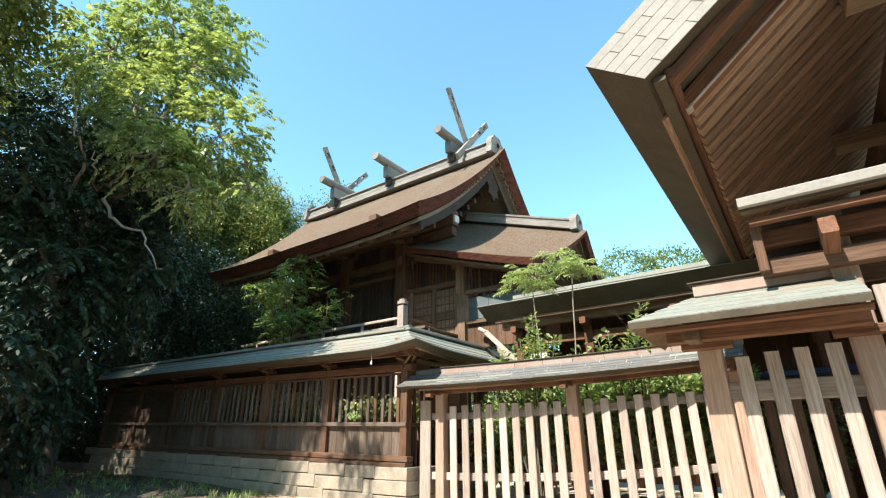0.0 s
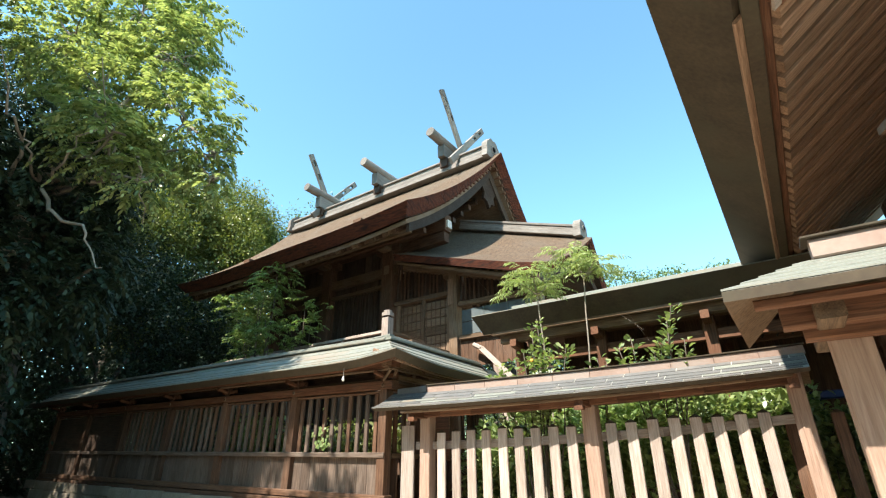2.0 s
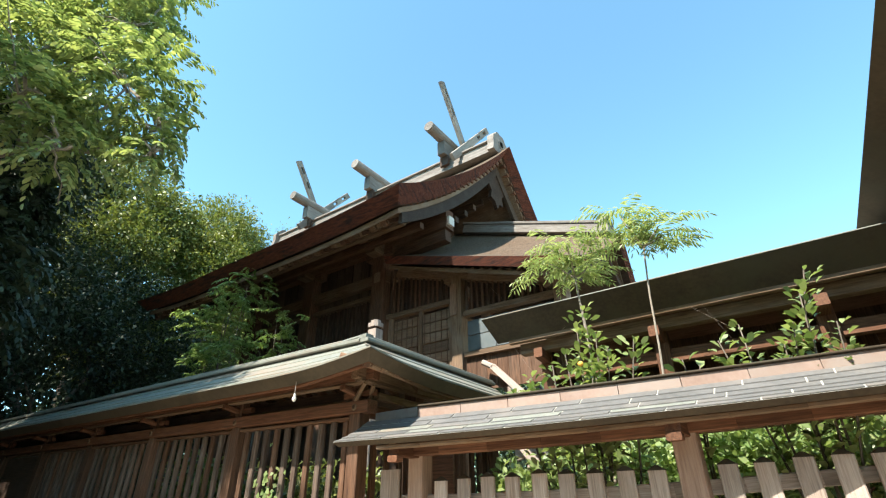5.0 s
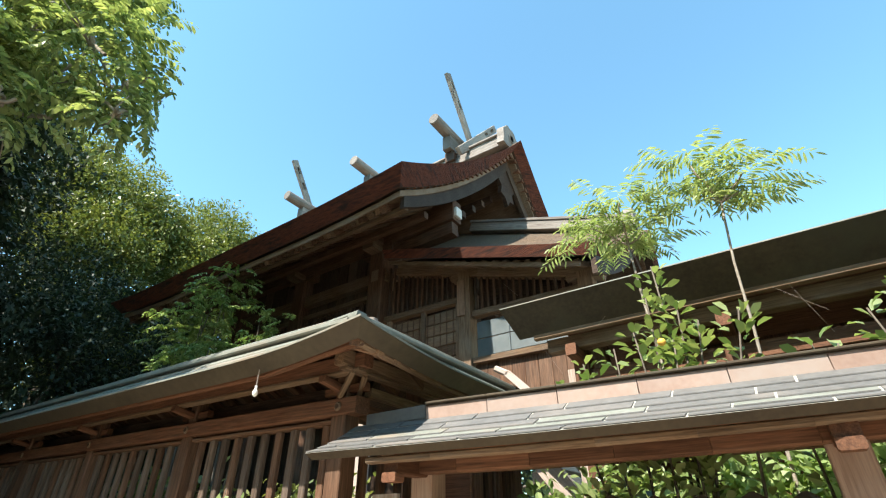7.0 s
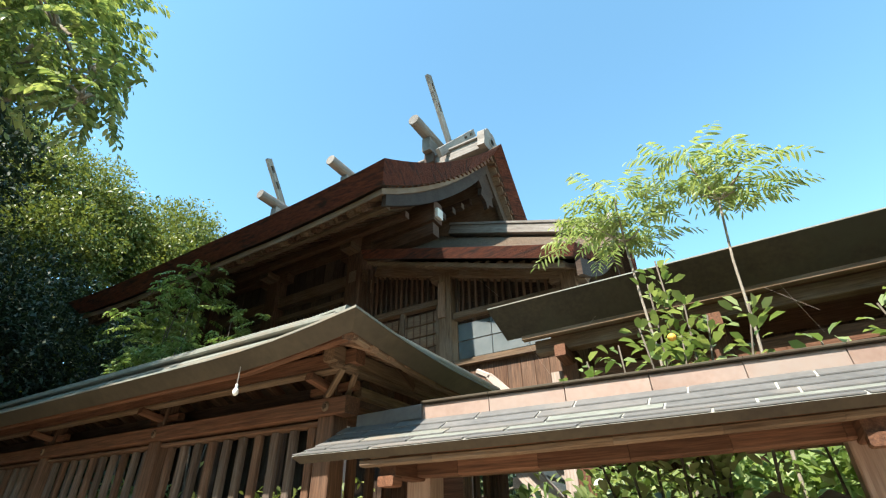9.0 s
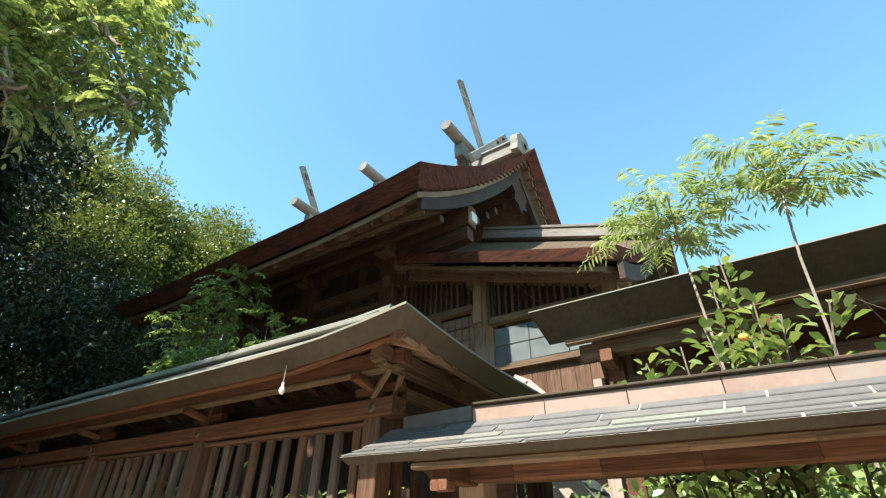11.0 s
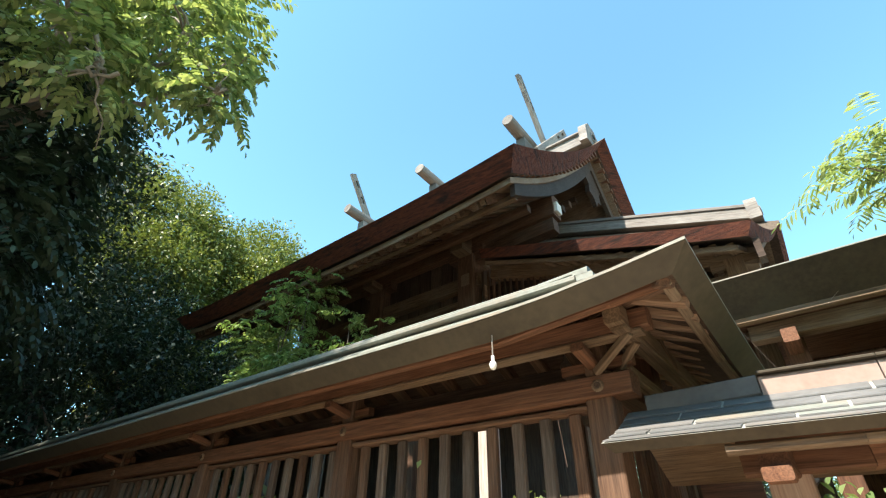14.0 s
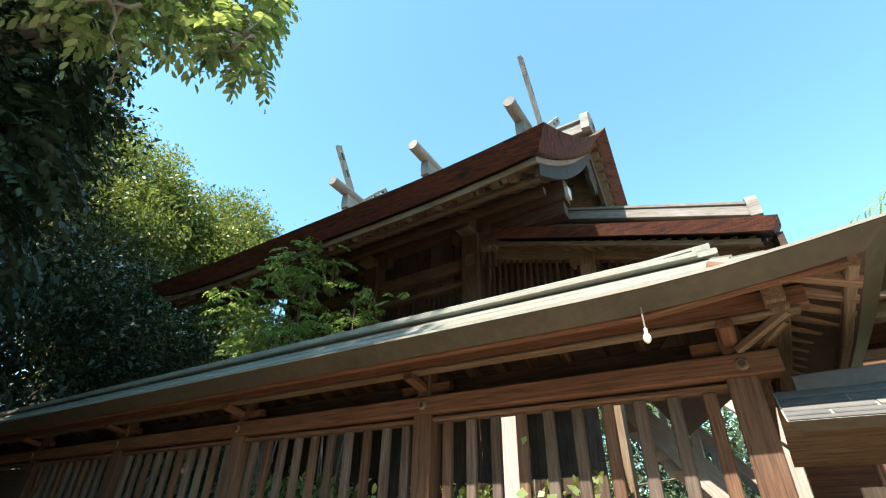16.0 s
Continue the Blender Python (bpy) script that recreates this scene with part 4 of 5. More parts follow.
# copper strips on the cut verge
for j in range(6):
    n = 14
    for i in range(n):
        v0, v1 = max(0, (i - 0.5 * (j % 2)) / n), (i + 1 - 0.5 * (j % 2)) / n - 0.0015
        def strip(u, v, j=j, v0=v0, v1=v1):
            x, y, z = worship_roof(0, min(1, lerp(v0, v1, u)))
            k = (1 - min(1, lerp(v0, v1, u)))
            f = (j + 0.025 + 0.95 * v) / 6
            return (x + 0.45 * f, y - 0.006 - 0.001 * (j % 2), z - 0.36 * f)
        def strip_back(u, v, s=strip):
            x, y, z = s(u, v)
            return (x, y + 0.006, z)
        sheet("copper_strip", strip, 2, 1, 0.01, (VERGE, VERGE, VERGE), worship, "", strip_back)
# stepped boards between eave and rafters
RAFT_X, RAFT_Z = -0.29, 4.22
bar("eave_board", (-0.41, 3.56, 4.19), (-0.41, 11.4, 4.19), 0.1, 0.05, COPPER_DARK, worship)
bar("eave_board", (-0.33, 3.6, 4.25), (-0.33, 11.4, 4.25), 0.07, 0.07, CEDAR_RED, worship)
for i in range(34):
    y = 4.2 + i * 0.19
    bar("rafter", (RAFT_X, y, RAFT_Z), (3.0, y, RAFT_Z + 0.82 * 3.28), 0.12, 0.11, SOFFIT, worship)
for i in range(8):
    a, b = i / 8, (i + 1) / 8
    bar("soffit_board", (lerp(-0.3, 3.0, a) + 0.02, 4.1, lerp(4.32, 7.02, a) + 0.02), (lerp(-0.3, 3.0, a) + 0.02, 11.2, lerp(4.32, 7.02, a) + 0.02), 0.6, 0.03, SOFFIT, worship, up=(-0.63, 0, 0.77))
bar("bargeboard", (-0.3, 4.06, 4.2), (3.2, 4.06, 7.06), 0.09, 0.16, CEDAR_RED, worship)
bar("bargeboard", (-0.36, 3.68, 4.2), (3.2, 3.68, 7.06), 0.12, 0.1, CEDAR_RED, worship)
# The bright line of sunlight is laid on as a pale strip.
bar("bargeboard_edge", (-0.3, 4.045, 4.115), (3.2, 4.045, 6.975), 0.09, 0.022, PALE, worship, "pale strip standing for a sunlit lower edge")
bar("wall_plate", (1.7, 4.2, 5.4), (1.7, 11.2, 5.4), 0.3, 0.3, CEDAR, worship)
bar("tie_beam", (1.2, 4.6, 5.2), (3.2, 4.6, 5.2), 0.24, 0.26, CEDAR, worship)
for y in (4.6, 7.4, 10.2):
    bar("post", (1.75, y, 0.0), (1.75, y, 5.2), 0.3, 0.3, CEDAR, worship)
    bar("bracket", (1.0, y, 5.05), (2.0, y, 5.05), 0.24, 0.2, TAN, worship)
for i in range(20):
    y = 4.75 + i * 0.3
    bar("wall_board", (1.85, y, 0.3), (1.85, y, 5.3), 0.29, 0.04, DARK, worship, up=(1, 0, 0))
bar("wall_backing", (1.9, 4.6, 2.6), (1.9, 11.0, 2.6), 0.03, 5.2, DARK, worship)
bar("beam", (1.75, 4.5, 3.0), (1.75, 10.4, 3.0), 0.2, 0.24, CEDAR_RED, worship)

blue_rail = thing("blue_rail", (0.0, 9.0, 2.3), "dark blue painted rail under the corridor", "rail")
bar("tube", (-0.6, 9.0, 2.38), (1.2, 9.0, 2.42), 0.1, 0.1, NAVY, blue_rail, c=0.02)
bar("post", (-0.5, 9.05, 0.5), (-0.5, 9.05, 2.34), 0.05, 0.05, NAVY, blue_rail)
bar("post", (1.1, 9.05, 0.5), (1.1, 9.05, 2.36), 0.05, 0.05, NAVY, blue_rail)

# ---- nearer fence, with its two small roofs ----
gate = thing("gate_fence", (0.2, 4.0, 0.3), "bleached cedar picket fence under a small copper roof", "fence")


def gate_roof(u, v):
    return (lerp(-0.9 + 0.36 * v, 0.42, u), lerp(3.48, 4.02, v), lerp(2.26, 2.5, v))


def gate_hip(u, v):
    return (lerp(-0.9, -0.54, v), lerp(lerp(3.48, 4.02, v), lerp(4.56, 4.03, v), u), lerp(2.26, 2.5, v))


for slope in (gate_roof, gate_hip):
    sheet("roof", slope, 4, 4, 0.045, (COPPER_PALE, COPPER_DARK, TAN), gate)
    courses(slope, 5, 4, gate, 0.008)
bar("ridge_cap", (-0.52, 4.02, 2.54), (0.42, 4.02, 2.54), 0.12, 0.1, COPPER_RED, gate)
bar("ridge_lip", (-0.55, 4.02, 2.597), (0.42, 4.02, 2.597), 0.16, 0.014, COPPER_DARK, gate)
bar("eave_batten", (-0.8, 3.56, 2.2), (0.42, 3.56, 2.2), 0.05, 0.04, CEDAR_RED, gate)
bar("wall_plate", (-0.72, 3.8, 2.185), (0.42, 3.8, 2.185), 0.1, 0.1, CEDAR_RED, gate)
bar("cross_plate", (-0.55, 3.62, 2.17), (-0.55, 4.4, 2.17), 0.1, 0.09, TAN, gate)
for x in (-0.49, 0.38):
    bar("post", (x, 4.0, 0.2), (x, 4.0, 2.28 if x < 0 else 2.95), 0.15, 0.15, ROSE, gate)
    bar("bracket", (x - 0.16, 3.88, 2.12), (x + 0.16, 3.88, 2.12), 0.08, 0.06, CEDAR_RED, gate)
for x, t in ((-0.3, 2.03), (-0.125, 2.05), (0.04, 2.06), (0.21, 2.07)):
    picket(x, 3.95, 0.35, t, 0.085, PALE, gate, False)
for x in (0.53, 0.73, 0.93, 1.13, 1.33):
    picket(x, 3.95, 0.35, 2.4, 0.09, PALE, gate, False)
for z in (1.81, 0.8):
    bar("rail", (-0.5, 4.01, z), (1.6, 4.01, z), 0.035, 0.13, PALE, gate)


def upper_roof(u, v):
    return (lerp(-0.1, 2.0, u), lerp(3.62, 4.06, v), lerp(2.98, 3.12, v))


sheet("roof", upper_roof, 3, 3, 0.04, (COPPER_PALE, COPPER_DARK, TAN), gate)
bar("roof_edge", (-0.1, 3.615, 3.0), (2.0, 3.615, 3.0), 0.05, 0.075, VERGE, gate)
bar("eave_batten", (-0.06, 3.7, 2.88), (2.0, 3.7, 2.88), 0.06, 0.05, CEDAR_RED, gate)
bar("wall_plate", (-0.06, 3.9, 2.8), (2.0, 3.9, 2.8), 0.12, 0.12, CEDAR_RED, gate)
bar("end_frame", (-0.04, 3.8, 2.55), (-0.04, 3.8, 2.92), 0.06, 0.1, CEDAR, gate)
bar("beam", (-0.06, 3.9, 2.6), (2.0, 3.9, 2.6), 0.1, 0.12, CEDAR, gate)
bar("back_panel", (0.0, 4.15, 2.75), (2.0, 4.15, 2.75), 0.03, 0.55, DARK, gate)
bar("bracket", (0.34, 3.9, 2.66), (0.34, 3.62, 2.74), 0.09, 0.12, CEDAR_RED, gate)
# pale head of the lower stair rail, beside the corridor
bar("handrail", (-6.62, 10.9, 4.2), (-6.4, 10.9, 4.08), 0.1, 0.1, PALE, stair, c=0.03)
bar("handrail", (-6.42, 10.9, 4.095), (-5.0, 10.9, 2.7), 0.1, 0.11, PALE, stair)
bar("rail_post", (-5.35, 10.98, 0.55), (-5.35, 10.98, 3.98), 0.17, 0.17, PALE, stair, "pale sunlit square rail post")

# cobweb threads in the eave corners
cobweb = thing("cobweb", (-4.0, 9.06, 3.6), "thin dusty cobweb threads strung from the corridor eave", "cobweb")
for p, q in (((-2.62, 9.06, 3.82), (-2.42, 9.3, 3.4)), ((-2.74, 9.06, 3.82), (-2.42, 9.06, 3.52)), ((-5.08, 9.06, 3.83), (-4.9, 9.3, 3.45)), ((-4.35, 9.06, 3.82), (-4.13, 9.0, 3.98)),
             ((-6.5, 10.95, 5.8), (-6.13, 10.9, 5.36))):
    rod("thread", p, q, 0.001, PALE, cobweb, n=5)


# ---- plants ----
def leaf_mesh(name, base, way, length, width, mat, fold=0.25, roll=None, rng=None, oval=False):
    """Many single leaves, each a folded pointed blade, or an oval one. base, way: N x 3; length, width: N."""
    n = len(base)
    way = way / np.linalg.norm(way, axis=1)[:, None]
    ref = rng.normal(size=(n, 3)) if roll is None else roll
    side = np.cross(way, ref)
    side /= np.linalg.norm(side, axis=1)[:, None] + 1e-9
    up = np.cross(side, way)
    L, W = length[:, None], width[:, None]
    tip = base + way * L - up * L * 0.12
    mid = base + way * L * 0.45
    if oval:
        near, far = base + way * L * 0.28, base + way * L * 0.7 - up * L * 0.03
        rim = [base, near + side * W * 0.4 + up * W * fold * 0.8, far + side * W * 0.46 + up * W * fold, tip,
               far - side * W * 0.46 + up * W * fold, near - side * W * 0.4 + up * W * fold * 0.8]
    else:
        rim = [base, mid + side * W / 2 + up * W * fold, tip, mid - side * W / 2 + up * W * fold]
    k = len(rim)
    v = np.stack(rim, 1).reshape(-1, 3)
    me = bpy.data.meshes.new(name)
    me.vertices.add(k * n)
    me.vertices.foreach_set("co", v.astype(np.float32).ravel())
    me.loops.add(k * n)
    me.loops.foreach_set("vertex_index", np.arange(k * n, dtype=np.int32))
    me.polygons.add(n)
    me.polygons.foreach_set("loop_start", np.arange(0, k * n, k, dtype=np.int32))
    me.materials.append(mat)
    me.update(calc_edges=True)
    me.validate()
    return me


def tube_mesh(name, lines, mat, n=7):
    """Tapered limbs: each line is a list of (point, radius)."""
    v, f = [], []
    for line in lines:
        first = len(v)
        for i, (p, r) in enumerate(line):
            a = Vector(line[max(i - 1, 0)][0])
            b = Vector(line[min(i + 1, len(line) - 1)][0])
            t = (b - a).normalized()
            s = t.cross(Vector((0.3, 0.9, 0.31))).normalized()
            w = t.cross(s)
            for k in range(n):
                c = 2 * math.pi * k / n
                v.append(tuple(Vector(p) + (s * math.cos(c) + w * math.sin(c)) * r))
        for i in range(len(line) - 1):
            for k in range(n):
                a, b = first + i * n + k, first + i * n + (k + 1) % n
                f.append((a, b, b + n, a + n))
        f.append(tuple(range(first + (len(line) - 1) * n, first + len(line) * n)))
    return mesh_of(name, v, f, mat, None, True)


def limb(p, q, r0, r1, wander, rng, steps=7):
    """A wandering limb from p to q."""
    p, q = np.array(p, float), np.array(q, float)
    out, drift = [], np.zeros(3)
    for i in range(steps + 1):
        t = i / steps
        if 0 < i < steps:
            drift = drift * 0.85 + rng.normal(size=3) * wander * 0.45
        out.append((tuple(p + (q - p) * t + drift * (1 if i < steps else 0)), r0 + (r1 - r0) * t))
    return out


def clumps(lobes, count, rng, shell=0.55):
    """Points in clumped lobes (centre, radii), most of them near the surface."""
    size = np.array([r[0] * r[1] * r[2] for _, r in lobes]) ** 0.67
    pick = rng.choice(len(lobes), count, p=size / size.sum())
    d = rng.normal(size=(count, 3))
    d /= np.linalg.norm(d, axis=1)[:, None]
    k = rng.uniform(shell, 1.0, count) ** 0.7 * rng.uniform(0.82, 1.1, count)
    c = np.array([lobes[i][0] for i in pick], float)
    r = np.array([lobes[i][1] for i in pick], float)
    return c + d * r * k[:, None], d


def broad_crown(name, lobes, count, per, spread, size, mat, parent, rng, droop=-0.2, shell=0.5, label=""):
    """A crown of leaf sprays: count sprays of per leaves each."""
    c, d = clumps(lobes, count, rng, shell)
    base = np.repeat(c, per, 0) + rng.normal(size=(count * per, 3)) * spread * np.array([1, 1, 0.6])
    way = np.repeat(d, per, 0) * 0.5 + rng.normal(size=(count * per, 3)) * 0.6 + np.array([0, 0, droop])
    L = size * rng.uniform(0.65, 1.25, count * per)
    roll = rng.normal(size=(count * per, 3)) * 0.5 + np.array([0, 0, 1.0])
    return part(name, leaf_mesh(name, base, way, L, L * rng.uniform(0.38, 0.55, len(L)), mat, 0.2, roll, None, size <= 0.1), None, parent, label)


def pinnate(bases, ways, length, pairs, leaf, mat, name, parent, rng, droop=0.35, slim=0.34, label=""):
    """Feathered leaves: a stalk with pairs of leaflets and one at its tip."""
    B, W, L = [], [], []
    for b, w, ln in zip(bases, ways, length):
        w = w / np.linalg.norm(w)
        side = np.cross(w, [0, 0, 1.0])
        if np.linalg.norm(side) < 0.1:
            side = np.array([1.0, 0, 0])
        side /= np.linalg.norm(side)
        for i in range(pairs + 1):
            t = 0.25 + 0.75 * i / pairs
            p = b + w * ln * t - np.array([0, 0, droop * ln * t * t])
            ahead = w - np.array([0, 0, 2 * droop * t])
            s = leaf * (1 - 0.35 * abs(2 * t - 1.1)) * rng.uniform(0.85, 1.15)
            for sg in ((-1, 1) if i < pairs else (0,)):
                B.append(p)
                W.append(side * sg * 0.95 + ahead * (0.45 if sg else 1) + np.array([0, 0, -0.3]) + rng.normal(size=3) * 0.12)
                L.append(s)
    L = np.array(L)
    n = len(L)
    roll = np.tile([0.0, 0.0, 1.0], (n, 1)) + rng.normal(size=(n, 3)) * 0.3
    return part(name, leaf_mesh(name, np.array(B), np.array(W), L, L * slim, mat, 0.18, roll, None, True), None, parent, label)


def tree(at, height, lobes, count, per, spread, size, mat, label, seed, wander=0.25, trunk_r=0.22, limbs=7, shell=0.5, kind_name="tree", droop=-0.2):
    rng = np.random.default_rng(seed)
    z0 = ground_z(at[0], at[1]) - 0.1
    ob = thing(kind_name, (at[0], at[1], z0), label, "tree", "trees round the shrine")
    top = np.mean([c for c, _ in lobes], 0)
    fork = np.array([lerp(at[0], top[0], 0.4), lerp(at[1], top[1], 0.4), lerp(z0, top[2], 0.6)])
    trunk = limb((at[0], at[1], z0), fork, trunk_r, trunk_r * 0.65, wander * 0.5, rng)
    part("trunk", tube_mesh("trunk", [trunk], TRUNK, 10), None, ob)
    ends, _ = clumps(lobes, limbs, rng, 0.3)
    for e in ends:
        part("limb", tube_mesh("limb", [limb(fork, e, trunk_r * 0.45, 0.02, wander, rng)], TRUNK, 6), None, ob)
    broad_crown("crown", lobes, count, per, spread, size, mat, ob, rng, droop, shell)
    return ob


# feather-leaved tree that hangs over the wall
rng = np.random.default_rng(11)
near_tree = thing("tree", (-14.2, 3.2, 0.4), "tall tree with light green feathered leaves and pale limbs", "tree", "trees round the shrine")
lobes = [((-10.2, 5.0, 8.4), (1.1, 0.9, 1.0)), ((-11.4, 4.8, 10.8), (1.4, 1.0, 1.2)), ((-11.6, 3.9, 9.0), (1.4, 1.1, 1.2)), ((-10.6, 3.9, 7.5), (0.9, 0.9, 0.7)),
         ((-12.7, 4.3, 12.8), (1.7, 1.2, 1.6)), ((-11.5, 5.4, 12.4), (0.6, 0.6, 0.9)), ((-9.85, 5.6, 7.75), (0.5, 0.45, 0.5)), ((-13.4, 3.2, 11.4), (1.2, 1.2, 1.5)), ((-9.5, 5.5, 7.0), (0.3, 0.3, 0.35)), ((-10.0, 4.4, 6.6), (0.5, 0.5, 0.4))]
part("trunk", tube_mesh("trunk", [limb((-14.2, 3.2, 0.3), (-13.0, 3.6, 7.0), 0.3, 0.2, 0.15, rng)], TRUNK_PALE, 12), None, near_tree)
for c, r in lobes:
    part("limb", tube_mesh("limb", [limb((-13.0, 3.6, 7.0), np.array(c), 0.07, 0.02, 0.2, rng, 9)], TRUNK_PALE), None, near_tree, "pale crooked limb")
    for _ in range(4):
        tip = np.array(c) + rng.normal(size=3) * np.array(r) * 0.6
        part("branch", tube_mesh("branch", [limb(np.array(c) + (tip - np.array(c)) * -0.5, tip, 0.03, 0.007, 0.1, rng)], TRUNK_PALE, 5), None, near_tree)
for p, q in (((-12.6, 3.6, 6.9), (-9.9, 2.6, 6.6)), ((-12.2, 3.0, 6.6), (-9.6, 1.9, 7.6)), ((-11.5, 3.4, 6.4), (-9.6, 4.1, 4.6)), ((-12.0, 3.4, 6.8), (-9.5, 3.4, 6.9))):
    part("limb", tube_mesh("limb", [limb(p, q, 0.04, 0.008, 0.15, rng, 12)], TRUNK_PALE), None, near_tree, "bare pale limb")
c, d = clumps(lobes, 1750, rng, 0.35)
pinnate(c, d * 0.8 + rng.normal(size=c.shape) * 0.5 + np.array([0.1, -0.1, -0.05]), rng.uniform(0.34, 0.6, len(c)), 6, 0.165, LEAF_SUN, "crown", near_tree, rng, 0.4, 0.42)

# dark trees that shade the precinct's corner; their shade is in the leaf colour
rng = np.random.default_rng(5)
dark = [((-12.2, 3.0, 4.7), (1.4, 1.3, 2.0)), ((-13.4, 4.7, 5.8), (1.6, 0.9, 2.0)), ((-10.9, 2.0, 2.7), (1.1, 0.9, 0.95)), ((-14.0, 3.3, 2.6), (2.2, 1.4, 2.0)), ((-12.6, 4.3, 7.2), (1.5, 1.1, 1.2)), ((-12.3, 2.2, 7.0), (1.6, 1.5, 1.4)), ((-11.6, 4.6, 5.2), (0.7, 0.5, 0.9))]
shade = thing("tree", (-14.6, 3.9, 0.4), "dark evergreen tree with hanging feathered foliage in shade", "tree", "trees round the shrine")
part("trunk", tube_mesh("trunk", [limb((-14.6, 3.9, 0.3), (-13.6, 3.8, 5.5), 0.28, 0.16, 0.12, rng)], TRUNK, 10), None, shade)
for c, r in dark:
    part("limb", tube_mesh("limb", [limb((-13.8, 3.8, 4.2), np.array(c), 0.09, 0.02, 0.2, rng)], TRUNK), None, shade)
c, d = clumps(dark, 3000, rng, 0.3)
pinnate(c, d * 0.8 + rng.normal(size=c.shape) * 0.5, rng.uniform(0.25, 0.5, len(c)), 5, 0.18, LEAF_SHADE, "crown", shade, rng, 0.5, 0.42)

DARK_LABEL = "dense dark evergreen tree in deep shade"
OLIVE_LABEL = "tall broadleaf tree with sunlit olive-green crown"


def ball(x, y, z, r, h=None):
    return ((x, y, z), (r, r, h or r))


tree((-18.0, 8.0), 9, [ball(-18.2, 8.2, 5.0, 2.2, 2.6), ball(-19.5, 7.2, 7.2, 2.0), ball(-17.2, 9.6, 4.2, 1.5, 2.0), ball(-18.5, 6.0, 3.2, 1.6, 2.2)], 1500, 12, 0.22, 0.16, LEAF_SHADE, DARK_LABEL, 21)
tree((-20.5, 10.5), 10, [ball(-20.5, 10.5, 6.5, 2.4, 3.0), ball(-19.0, 11.5, 4.0, 1.8, 2.6), ball(-21.5, 9.0, 8.6, 2.0)], 1500, 12, 0.22, 0.17, LEAF_SHADE, DARK_LABEL, 22)
tree((-18.5, 2.5), 9, [ball(-18.5, 2.8, 4.6, 2.6, 3.4), ball(-17.2, 4.4, 7.8, 2.1), ball(-20.0, 3.0, 8.0, 2.4), ball(-16.4, 1.2, 3.6, 1.8, 2.6)], 1800, 12, 0.22, 0.16, LEAF_SHADE, DARK_LABEL, 23)
tree((-17.0, 5.4), 11, [ball(-16.8, 5.2, 9.4, 2.0, 2.2), ball(-18.2, 4.6, 11.8, 2.2), ball(-16.2, 6.0, 6.8, 1.3, 1.8), ball(-20.2, 4.5, 13.5, 2.4)], 1500, 12, 0.22, 0.16, LEAF_SHADE, DARK_LABEL, 24)
tree((-24.5, 9.8), 17, [ball(-24.5, 9.8, 13.6, 2.9, 2.8), ball(-22.6, 9.6, 10.6, 2.1, 2.6), ball(-26.2, 8.2, 15.0, 2.7), ball(-23.4, 11.4, 12.8, 1.8, 2.2), ball(-22.0, 10.6, 7.6, 1.8, 2.2)], 4600, 13, 0.2, 0.17, LEAF_MID, OLIVE_LABEL, 31)
tree((-24.0, 14.2), 15, [ball(-24.0, 14.2, 13.4, 2.6, 2.8), ball(-22.4, 13.6, 11.2, 1.9, 2.6), ball(-25.3, 16.0, 13.6, 2.2, 2.2), ball(-21.8, 14.8, 8.0, 1.9, 2.5)], 4000, 13, 0.2, 0.17, LEAF_MID, OLIVE_LABEL, 32)
tree((-21.5, 18.6), 15, [ball(-21.6, 18.6, 13.4, 2.2, 2.8), ball(-19.6, 19.8, 12.8, 1.6, 2.6), ball(-23.2, 17.4, 13.6, 1.6, 2.2), ball(-20.4, 18.2, 15.0, 0.8, 1.3)], 1000, 9, 0.28, 0.16, LEAF_FAR, "pale feathery tree behind the hall in full sun", 33, shell=0.2)
tree((-20.2, 17.6), 9, [ball(-20.2, 17.6, 7.4, 2.2, 3.0), ball(-18.2, 19.6, 8.4, 1.8, 2.6)], 1000, 11, 0.22, 0.18, LEAF_FAR, "pale green tree behind the hall in sun", 34)
tree((-29.0, 4.0), 17, [ball(-29, 4, 12, 4.0, 5.5), ball(-30, 9, 11, 4.0, 5.0), ball(-29, -2, 11, 4.0, 5.5), ball(-27.5, 1.5, 5.0, 3.0, 4.5)], 2400, 12, 0.4, 0.3, LEAF_SHADE, DARK_LABEL, 25)
tree((-31.0, 16.0), 13, [ball(-31, 16, 8, 4.2, 5.5), ball(-28, 21, 8, 4.2, 5.5), ball(-26, 13, 5, 3.0, 4.5)], 2000, 12, 0.4, 0.3, LEAF_SHADE, DARK_LABEL, 26)
tree((-22.0, 24.0), 9, [ball(-22, 24, 5, 3.6, 4.5), ball(-16, 26, 5, 3.6, 4.5), ball(-9, 27, 4, 3.6, 4.0)], 1600, 12, 0.4, 0.3, LEAF_SHADE, DARK_LABEL, 27)
